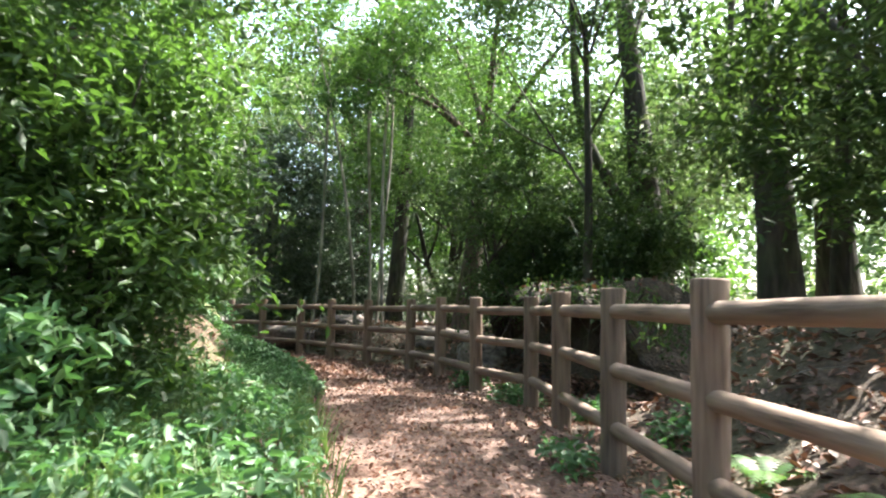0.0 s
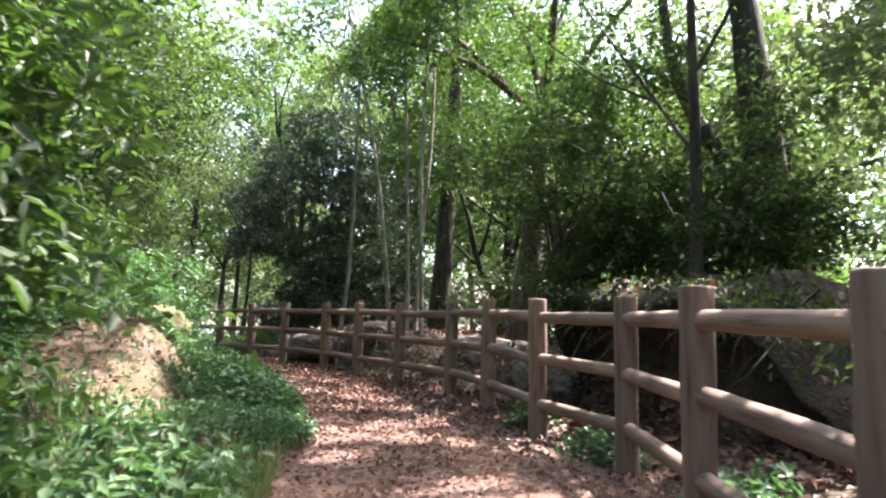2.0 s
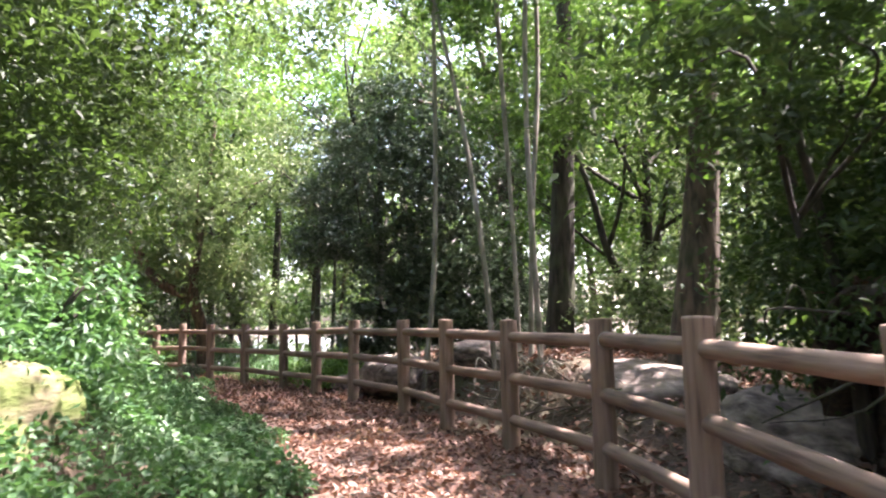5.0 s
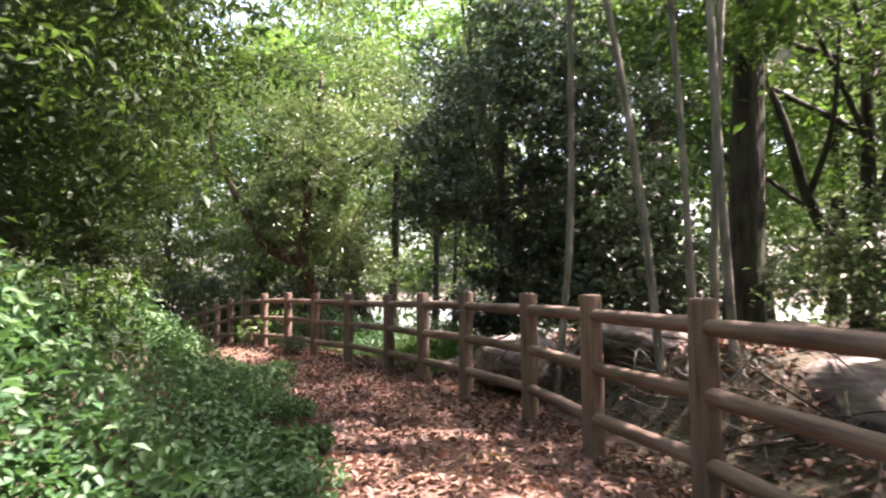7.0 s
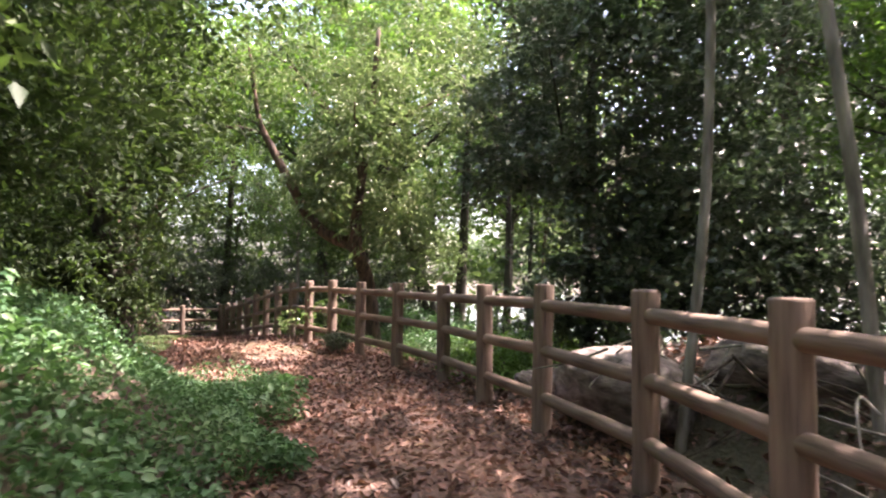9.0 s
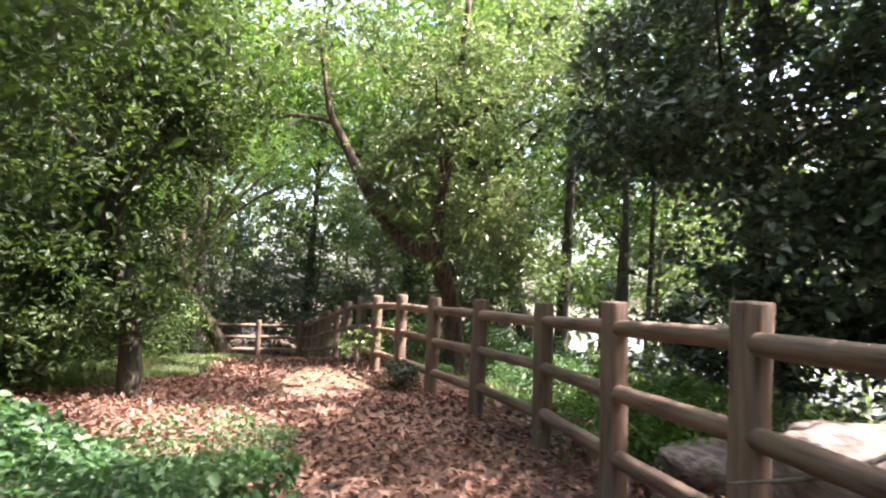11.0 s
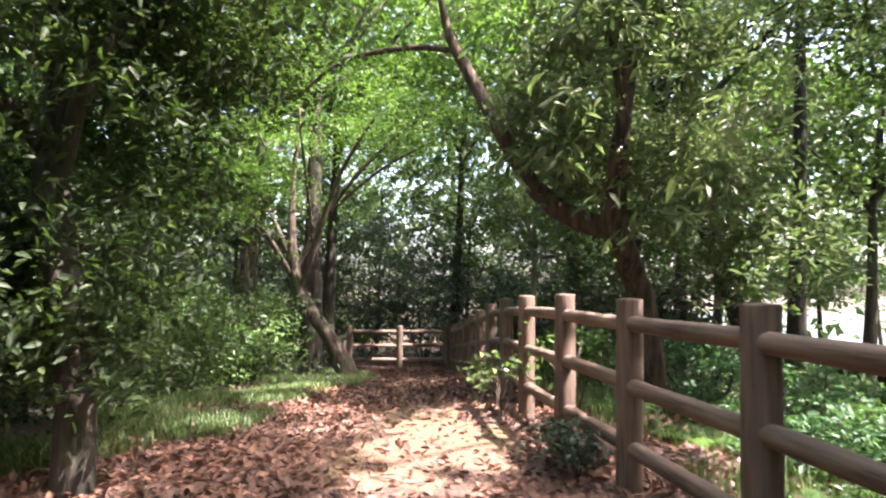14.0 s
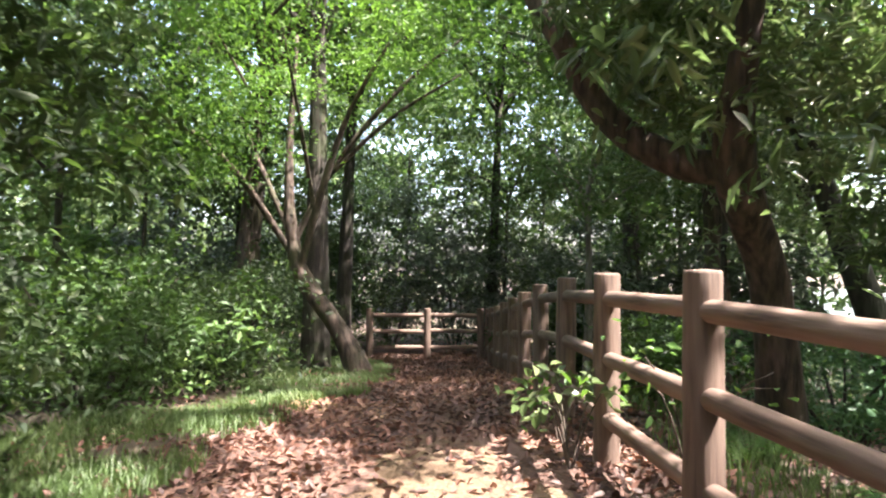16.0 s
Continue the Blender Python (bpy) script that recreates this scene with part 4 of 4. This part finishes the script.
def canopy():
    """The tall trees whose crowns meet over the path."""
    g = np.random.default_rng(5)
    k = 0
    for x, y in [(5.5, 2.0), (4.6, 11.5), (-8.6, 20.6), (-26.2, 20.5), (-21.5, 19.5), (-5.6, 2.6), (-8.6, 5.4), (-12.4, 6.6), (-17.4, 7.6), (-21.6, 7.4), (-26.6, 11.2), (-1.2, -3.0), (6.5, -2.5)]:
        z = gz(x, y)
        to = np.array([STATIONS[np.argmin(np.hypot(STATIONS[:, 0] - x, STATIONS[:, 1] - y))][j] for j in (0, 1)])
        c = np.array([x, y]) + (to - (x, y)) * 0.35
        placed_tree(x, y, g.uniform(0.18, 0.3), z + 7.5, (c[0], c[1], z + 9.2), (4.2, 4.2, 1.8), 200, 42, 0.45, (BARK, BARK_DARK)[k % 2], (LEAF_MID, LEAF_BRIGHT, LEAF_FAR)[k % 3], 0.21,
                    "tall tree whose crown reaches over the path", 8, tuple((c - (x, y)) * 0.3), 300 + k)
        k += 1
    for x, y, zc in ((-20.5, 22.5, 11.0), (-24.5, 22.5, 10.5), (-16.5, 25.5, 11.0), (-11.0, 25.0, 10.5), (-6.5, 24.5, 10.5), (-27.5, 13.5, 8.6), (-30.5, 9.0, 9.0), (-30.5, 18.0, 9.0), (-25.0, 5.5, 8.6), (-22.5, 26.5, 6.5), (-27.0, 25.5, 6.5)):
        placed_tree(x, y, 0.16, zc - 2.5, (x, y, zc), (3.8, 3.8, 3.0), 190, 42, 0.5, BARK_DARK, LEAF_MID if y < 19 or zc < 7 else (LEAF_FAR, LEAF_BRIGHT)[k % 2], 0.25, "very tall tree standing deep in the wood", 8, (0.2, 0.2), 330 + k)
        k += 1


canopy()

# ---- bank, stones, roots ----


def frame_at(u):
    """Fence point and the way out from the path at a station number."""
    i = int(min(max(math.floor(u), 0), len(STATIONS) - 2))
    a, b = STATIONS[i, :2], STATIONS[i + 1, :2]
    p = a + (b - a) * (u - i)
    i0, i1 = max(i - 1, 0), min(i + 2, len(STATIONS) - 1)
    w = norm(STATIONS[i1, :2] - STATIONS[i0, :2])
    return p, np.array([w[1], -w[0]])


def earth_bank():
    us = np.linspace(5.7, 9.0, 90)
    prof = np.array([(1.15, -0.35), (1.3, -0.05), (1.5, 0.2), (1.68, 0.5), (1.72, 0.75), (1.58, 1.0), (1.3, 1.18), (1.2, 1.3), (1.32, 1.42), (1.7, 1.5), (2.3, 1.5), (3.0, 1.3), (3.6, 0.9), (3.9, 0.5)])
    prof = spline(prof, 5)
    rows = []
    for u in us:
        p, w = frame_at(u)
        fade = float(step(5.7, 6.6, u) * (1 - step(8.3, 9.0, u)))
        base = float(np.interp(u, np.arange(len(STATIONS)), STATIONS[:, 4]))
        for d, z in prof:
            j = noise.noise(Vector((p[0] * 1.7 + d * 1.3, p[1] * 1.7, z * 2.2))) * 0.2 + noise.noise(Vector((p[0] * 5, p[1] * 5 + d * 4, z * 6))) * 0.1 + noise.noise(Vector((p[0] * 14, p[1] * 14 + d * 11, z * 15))) * 0.035
            dd = d + 0.5 * (1 - fade) + j
            rows.append((*(p + w * dd), base - 0.15 + (z + 0.15 + j * 0.7) * (0.25 + 0.75 * fade)))
    m = len(prof)
    pick = np.random.default_rng(4)
    at = np.array(rows).reshape(len(us), m, 3)
    foot, top = at[:, prof[:, 1] < 0.3].reshape(-1, 3), at[:, (prof[:, 1] > 1.35) & (prof[:, 0] > 1.3)].reshape(-1, 3)
    p = np.vstack([foot[pick.integers(0, len(foot), 3600)], top[pick.integers(0, len(top), 700)]]) + pick.normal(size=(4300, 3)) * (0.05, 0.05, 0.0) + (0, 0, 0.02)
    litter = mesh_np("leaf_litter", *leaf_arrays(p, 0.085, pick, lift=1.2, droop=0.1, slim=0.6), LITTER)
    tagged(new("leaf_litter", litter), "dead brown leaves lodged on the earth bank", "leaf litter", kind="stuff")
    i, j = np.meshgrid(np.arange(len(us) - 1), np.arange(m - 1), indexing="ij")
    a = (i * m + j).ravel()
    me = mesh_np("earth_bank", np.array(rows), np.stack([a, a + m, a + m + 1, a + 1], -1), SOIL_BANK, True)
    tagged(new("earth_bank", me), "dark overhanging earth bank beyond the fence", "bank", kind="structure")


earth_bank()


def roots(center, n, spread, label, seed, mat=BARK, drop=0.5):
    g = np.random.default_rng(seed)
    rows = []
    for _ in range(n):
        a = g.uniform(0, 6.28)
        s = np.array([center[0] + g.normal() * spread, center[1] + g.normal() * spread, center[2] + g.uniform(-0.1, 0.15)])
        e = s + (math.cos(a) * g.uniform(0.3, 0.9), math.sin(a) * g.uniform(0.3, 0.9), -g.uniform(0.1, drop))
        e[2] = max(e[2], gz(e[0], e[1]) - 0.02)
        m = (s + e) / 2 + g.normal(size=3) * 0.13
        r = g.uniform(0.005, 0.016)
        rows.append([(*s, r), (*m, r * 0.8), (*e, r * 0.3)])
    t = thing("roots", center, label, "roots")
    for row in rows:
        under("root", tubes_mesh("root", [row], mat, 6, 4, 0.1), t)


for u, k in ((6.2, 1), (7.0, 2), (7.8, 3)):
    p, w = frame_at(u)
    q = p + w * 1.35
    roots((q[0], q[1], 1.2), 15, 0.35, "thin roots hanging from the earth bank", k, BARK_DARK, 0.9)
for u, k in ((10.2, 4), (11.0, 5), (12.0, 6), (12.8, 7)):
    p, w = frame_at(u)
    q = p + w * 1.15
    roots((q[0], q[1], gz(q[0], q[1]) + 0.25), 22, 0.4, "tangle of pale roots and dead sticks by the stones", k, BARK_PALE if k % 2 else BARK)


def boulder(x, y, z, size, turn, mat, label, seed, flat=1.45):
    bm = bmesh.new()
    bmesh.ops.create_icosphere(bm, subdivisions=4, radius=1.0)
    for v in bm.verts:
        c = v.co
        n1 = noise.noise(c * 1.3 + Vector((seed * 3.1, 0, 0))) * 0.28 + noise.noise(c * 3.4 + Vector((0, seed * 2.7, 0))) * 0.10 + noise.noise(c * 9 + Vector((0, seed, 0))) * 0.03
        c *= 1 + n1
        c.z = math.copysign(abs(c.z) ** (1 / flat) if abs(c.z) < 1 else abs(c.z), c.z) if flat > 1 else c.z
    me = bpy.data.meshes.new("boulder")
    bm.to_mesh(me)
    bm.free()
    me.polygons.foreach_set("use_smooth", np.ones(len(me.polygons), bool))
    me.materials.append(mat)
    ob = new("boulder", me)
    ob.matrix_basis = pose(x, y, z, 0, 0, turn) @ Matrix.Diagonal((*size, 1))
    tagged(ob, label, "boulder", "stones beyond the fence")


boulder(-3.05, 13.1, 0.32, (1.4, 0.7, 0.42), 145, STONE, "broad pale flat-topped boulder beyond the fence", 1)
boulder(-7.35, 13.65, 0.38, (1.0, 0.5, 0.36), 150, STONE, "pale flat boulder in the sun beyond the fence", 2)
boulder(-5.85, 13.8, 0.72, (0.9, 0.48, 0.26), 148, STONE, "low weathered boulder among roots", 3)
boulder(-1.35, 11.2, 0.25, (0.8, 0.5, 0.4), 140, STONE, "grey boulder at the end of the earth bank", 4)
boulder(-8.9, 14.35, 0.1, (0.4, 0.3, 0.22), 20, STONE, "small grey boulder by the fence foot", 5)
boulder(-4.5, 6.5, gz(-4.5, 6.5) - 0.08, (0.75, 0.5, 0.3), 130, STONE_MOSSY, "mossy yellowish boulder on the sandy bank", 6)

# ---- verge: sand, ivy, grass, litter ----


def worn_patch(cx, cy, rx, ry, turn, mat, label):
    """A bare, trodden place in the leaves, with an uneven rim."""
    c, s = math.cos(radians(turn)), math.sin(radians(turn))
    pts = [(cx, cy)]
    for ring in (0.35, 0.7, 0.9, 1.0):
        for k in range(40):
            a = k * 2 * math.pi / 40
            w = ring * (1 + 0.22 * math.sin(3 * a + cx) + 0.12 * math.sin(7 * a + cy))
            pts.append((cx + c * rx * w * math.cos(a) - s * ry * w * math.sin(a), cy + s * rx * w * math.cos(a) + c * ry * w * math.sin(a)))
    pts = np.array(pts)
    z = land(pts[:, 0], pts[:, 1])[0] + 0.019
    z[-40:] -= 0.02
    f = [(0, 1 + k, 1 + (k + 1) % 40) for k in range(40)]
    for r in range(3):
        for k in range(40):
            a, b = 1 + r * 40 + k, 1 + r * 40 + (k + 1) % 40
            f += [(a, a + 40, b + 40), (a, b + 40, b)]
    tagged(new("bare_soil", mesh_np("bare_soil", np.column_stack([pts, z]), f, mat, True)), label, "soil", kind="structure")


# The first lies in the sun patch; its pale tone adds to the light.
worn_patch(-15.0, 13.45, 1.7, 0.75, -14, SAND_SUNLIT, "bare trodden earth, paled to strengthen the sun patch on it")
worn_patch(-0.5, 3.5, 0.7, 0.3, 120, SOIL_PATH, "bare pinkish trodden earth on the path")
worn_patch(-1.5, 5.4, 0.6, 0.28, 125, SOIL_PATH, "bare pinkish trodden earth on the path")


def sandy_patch():
    us = np.linspace(5.1, 6.2, 22)
    rows = []
    for k, u in enumerate(us):
        i = int(u)
        a = STATIONS[i, 2:4] + (STATIONS[i + 1, 2:4] - STATIONS[i, 2:4]) * (u - i)
        p, w = frame_at(u)
        for q in np.linspace(0.65, 1.75, 16):
            edge = 0.2 * math.sin(k * 0.9)
            pt = a - w * (q + edge * (q > 0.7))
            rows.append((pt[0], pt[1]))
    rows = np.array(rows)
    z = land(rows[:, 0], rows[:, 1])[0] + 0.022
    m = 16
    i, j = np.meshgrid(np.arange(len(us) - 1), np.arange(m - 1), indexing="ij")
    a = (i * m + j).ravel()
    me = mesh_np("sandy_patch", np.column_stack([rows, z]), np.stack([a, a + 1, a + m + 1, a + m], -1), SAND_BANK, True)
    tagged(new("sandy_patch", me), "bare pale sandy slope beside the path", "soil", kind="structure")


sandy_patch()


def ground_stuff(name, p, size, mat, label, category, g, **kw):
    me = mesh_np(name, *leaf_arrays(p, size, g, **kw), mat)
    tagged(new(name, me), label, category, kind="stuff")


g = np.random.default_rng(3)
bare = lambda x, y: np.hypot((x + 15.0) / 1.7, (y - 13.5 + 0.25 * (x + 15)) / 0.75) < 1
on_path = lambda x, y, u, d, u2, e, q: (d < 0.3) & (e < 0.22 + 0.7 * step(12.5, 14.5, u2) * (1 - step(16.2, 17.4, u2))) & (q < (0.95 + 0.05 * step(6.5, 9, u)) * (1 - 0.7 * bare(x, y)))
p = scatter(350000, (-29, 5, -3, 18), on_path, g)
p[:, 2] += g.uniform(0.012, 0.03, len(p))
ground_stuff("leaf_litter", p, 0.042 + 0.026 * step(6.0, 9.5, land(p[:, 0], p[:, 1])[1]), LITTER, "curled brown dead leaves lying on the path", "leaf litter", g, lift=1.6, droop=0.0, six=True, slim=0.6)
p = scatter(170000, (-29, 7, -3, 21), lambda x, y, u, d, u2, e, q: (d > 0.25) & (d < 4.5), g)
p[:, 2] += g.uniform(0.01, 0.03, len(p))
ground_stuff("leaf_litter", p, 0.095, LITTER, "brown dead leaves on the slope beyond the fence", "leaf litter", g, lift=1.4, droop=0.0, slim=0.6)

bare_slope = lambda u2, e, q: (u2 > 5.1) & (u2 < 6.15) & (e > 0.72 + 0.12 * np.sin(u2 * 9)) & (e < 1.65) & (q > 0.1)
p = scatter(60000, (-24, 0, 3, 14.3), lambda x, y, u, d, u2, e, q: (((e > 0.15) & (e < 1.5) & (u2 > 16.8) & (u2 < 24)) | ((e > 0.5) & (e < 1.8) & (u2 > 5.0) & (u2 < 6.3))) & (q < 0.45), g)
p[:, 2] += g.uniform(0.02, 0.06, len(p))
ground_stuff("leaf_litter", p, 0.06, LITTER, "scattered dead leaves blown on to the verge", "leaf litter", g, lift=1.4, droop=0.0, six=True, slim=0.6)
on_bank = lambda x, y, u, d, u2, e, q: (e > -0.15 + 0.25 * np.sin(u2 * 5.3)) & (e < 3.6) & (u2 > 4.9 + 0.5 * q) & (u2 < 14.2 - 0.35 * q) & ~bare_slope(u2, e, q)
p = scatter(330000, (-13, 0, 3, 13), on_bank, g)
lump = 0.28 + 0.2 * np.sin(3.1 * p[:, 0] + 1.0) * np.sin(2.7 * p[:, 1])
p[:, 2] += g.uniform(0.0, 1.0, len(p)) ** 0.6 * np.maximum(lump, 0.08)
ground_stuff("ivy", p, 0.05 + 0.02 * np.sin(1.7 * p[:, 0]) * np.sin(2.1 * p[:, 1]), LEAF_IVY, "dense green ivy and creepers covering the bank", "ivy", g, lift=0.7, droop=0.2, six=True, slim=0.7)
p = scatter(30000, (-3.5, 3, -3, 6), lambda x, y, u, d, u2, e, q: (e > -0.1) & (e < 2.2) & (u2 < 5.0), g)
p[:, 2] += g.uniform(0, 0.3, len(p))
ground_stuff("verge_plants", p, 0.09, LEAF_IVY, "bright green low plants along the path's edge", "plants", g, lift=0.7, droop=0.1, six=True, slim=0.5)
p = scatter(26000, (-1, 3.2, 1, 9), lambda x, y, u, d, u2, e, q: (d > -0.45) & (d < 1.0) & (np.sin(x * 3.3 + 1) * np.sin(y * 2.9) > 0.5), g)
p[:, 2] += g.uniform(0, 0.2, len(p))
ground_stuff("fence_foot_plants", p, 0.075, LEAF_IVY, "small green plants at the foot of the fence", "plants", g, lift=0.8, droop=0.1, six=True, slim=0.6)


def grass(name, p, height, label, g):
    n = len(p)
    a = g.uniform(0, 6.28, n)
    s = np.stack([np.cos(a), np.sin(a), 0 * a], -1)
    b = np.stack([np.cos(a + 1.3), np.sin(a + 1.3), 0 * a], -1)
    h = (height * g.uniform(0.5, 1.4, n))[:, None]
    w = 0.006
    up = np.array([0, 0, 1.0])
    rows = [p - s * w, p + s * w, p + s * w * 0.7 + up * h * 0.55 + b * h * 0.15, p - s * w * 0.7 + up * h * 0.55 + b * h * 0.15, p + up * h * 0.95 + b * h * 0.5]
    v = np.stack(rows, 1).reshape(-1, 3)
    f = (np.arange(n)[:, None, None] * 5 + np.array([(0, 1, 2), (0, 2, 3), (3, 2, 4)])[None]).reshape(-1, 3)
    tagged(new(name, mesh_np(name, v, f, GRASS)), label, "grass", kind="stuff")


p = scatter(420000, (-27, -11, 7, 14.3), lambda x, y, u, d, u2, e, q: (e > -0.12 + 0.14 * np.sin(4 * x) + 0.1 * q) & (e < 1.6 + 0.5 * np.sin(1.7 * x)) & (u2 > 17.0) & (q < 0.5 + 0.6 * np.sin(3.1 * x) * np.sin(2.3 * y)), g)
grass("grass", p, 0.1, "short green grass on the verge under the trees", g)
p = scatter(30000, (-4, 3.2, -3, 6), lambda x, y, u, d, u2, e, q: (e > -0.2) & (e < 1.5) & (u2 < 5.2) & (np.sin(x * 4) * np.sin(y * 3.1) > 0.0), g)
grass("grass", p, 0.28, "tall bright grass tufts beside the path", g)
p = scatter(22000, (-20, -9, 14, 20), lambda x, y, u, d, u2, e, q: (d > 0.5) & (d < 5) & (np.sin(x * 2.1) * np.sin(y * 1.9 + 1) > -0.1), g)
grass("grass", p, 0.22, "green undergrowth grass beyond the fence", g)


# ---- small plants ----


def sapling_plant(x, y, h, label, seed, leaf, size, n=70, slim=0.55):
    g = np.random.default_rng(seed)
    z = gz(x, y)
    t = thing("plant", (x, y, z), label, "plant")
    tips = []
    for _ in range(6):
        a = g.uniform(0, 6.28)
        e = np.array([x + h * 0.4 * math.cos(a), y + h * 0.4 * math.sin(a), z + h * g.uniform(0.6, 1.0)])
        under("stem", tubes_mesh("stem", [[(x, y, z - 0.03, 0.008), ((x + e[0]) / 2, (y + e[1]) / 2, z + h * 0.6, 0.006), (*e, 0.003)]], BARK), t)
        tips.append(e)
    tips = np.array(tips)
    p = tips[g.integers(0, 6, n)] + g.normal(size=(n, 3)) * h * (0.16, 0.16, 0.14)
    under("foliage", mesh_np("foliage", *leaf_arrays(p, size, g, lift=0.8, droop=0.15, six=True, slim=slim), leaf), t)


sapling_plant(-15.8, 14.45, 0.6, "yellow-green broad-leaved plant by the fence post", 1, LEAF_PALE, 0.10)
sapling_plant(-16.5, 14.65, 0.5, "yellow-green broad-leaved plant by the fence post", 2, LEAF_BRIGHT, 0.09)
sapling_plant(-15.1, 14.9, 1.0, "straggling vine with small leaves against the rails", 3, LEAF_BRIGHT, 0.07, 60)
sapling_plant(-13.85, 14.25, 0.35, "small dark bush at the fence foot", 4, LEAF_DARK, 0.06, 420)
sapling_plant(-13.5, 14.15, 0.3, "small dark bush at the fence foot", 5, LEAF_DARK, 0.06, 360)


def fern(x, y, size, fronds, label, seed):
    """Arching fronds with narrow leaflets on both sides."""
    g = np.random.default_rng(seed)
    z = gz(x, y)
    t = thing("fern", (x, y, z), label, "fern", "ferns on the verge")
    for k in range(fronds):
        a = 2 * math.pi * k / fronds + g.uniform(-0.3, 0.3)
        d = np.array([math.cos(a), math.sin(a), 0])
        s = np.array([-d[1], d[0], 0])
        vs, fs = [np.array([x, y, z])], []
        last = 0
        for i in range(16):
            q = (i + 1) / 16
            c = np.array([x, y, z]) + d * size * q + np.array([0, 0, size * (1.1 * q - 0.95 * q * q)])
            w = size * 0.26 * math.sin(math.pi * min(1, 0.15 + q * 0.85))
            n0 = len(vs)
            vs += [c, c + s * w + d * w * 0.35 - np.array([0, 0, w * 0.2]), c - s * w + d * w * 0.35 - np.array([0, 0, w * 0.2])]
            fs += [(last, n0, n0 + 1), (last, n0 + 2, n0)]
            last = n0
        under("frond", mesh_np("frond", np.array(vs), fs, LEAF_BRIGHT), t)


for k, (x, y, s) in enumerate([(-0.35, 1.7, 0.5), (-0.9, 2.3, 0.45), (0.1, 1.0, 0.42), (-1.5, 4.4, 0.4), (2.45, 3.6, 0.4), (2.9, 2.6, 0.4), (-14.9, 16.2, 0.6), (-16.0, 15.9, 0.5), (-12.6, 15.3, 0.5)]):
    fern(x, y, s, 9, "bright green fern with arching fronds", 20 + k)

far_plants = scatter(16000, (-40, 12, 14, 42), lambda x, y, u, d, u2, e, q: (d > 6.5) & (d < 24), np.random.default_rng(8))
far_plants[:, 2] += np.random.default_rng(9).uniform(0, 1.0, len(far_plants)) ** 2 * 1.3
ground_stuff("far_undergrowth", far_plants, 0.32, LEAF_FAR, "light green undergrowth on the open ground beyond the hollow", "undergrowth", g, lift=0.7, droop=0.1, slim=0.55)

# Leaves and moss along the lip of the earth bank, in the shade-darkened leaf tone
lip = []
for u in np.linspace(5.4, 8.8, 560):
    q, w = frame_at(u)
    lip.append((*(q + w * (1.35 + g.normal() * 0.25)), 1.32 + g.normal() * 0.1 + np.interp(u, [5.4, 6.3, 8.3, 8.8], [-0.5, 0, 0, -0.5])))
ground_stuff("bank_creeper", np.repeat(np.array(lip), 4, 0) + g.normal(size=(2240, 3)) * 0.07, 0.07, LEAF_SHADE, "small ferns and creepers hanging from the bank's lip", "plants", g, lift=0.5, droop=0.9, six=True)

# A loop of wire left on the fence
ring = [(-2.404 + 0.075 + 0.05 * math.cos(a), 9.875 - 0.085 + 0.045 * math.cos(a), 1.10 + 0.065 * math.sin(a), 0.004) for a in np.linspace(0, 6.28, 13)]
tagged(new("wire_loop", tubes_mesh("wire_loop", [ring], BARK_PALE, 6, 3, 0.0)), "thin pale wire looped round the top rail", "wire")


# Fallen sticks among the leaves
sticks = np.random.default_rng(61)
for k in range(46):
    u, side = sticks.uniform(4, 18), sticks.uniform(0.4, 2.4) if k % 3 else -sticks.uniform(0.3, 2.0)
    q, w = frame_at(u)
    x, y = q + w * side
    a, n = sticks.uniform(0, 6.28), sticks.uniform(0.12, 0.45)
    x2, y2 = x + n * math.cos(a), y + n * math.sin(a)
    r = sticks.uniform(0.004, 0.011)
    row = [(x, y, gz(x, y) + 0.03, r), ((x + x2) / 2 + sticks.normal() * 0.03, (y + y2) / 2, gz((x + x2) / 2, (y + y2) / 2) + 0.045, r * 0.9), (x2, y2, gz(x2, y2) + 0.03, r * 0.5)]
    tagged(new("stick", tubes_mesh("stick", [row], BARK if k % 2 else BARK_PALE, 6, 4, 0.08)), "short dry stick lying among the dead leaves", "stick", "fallen sticks")
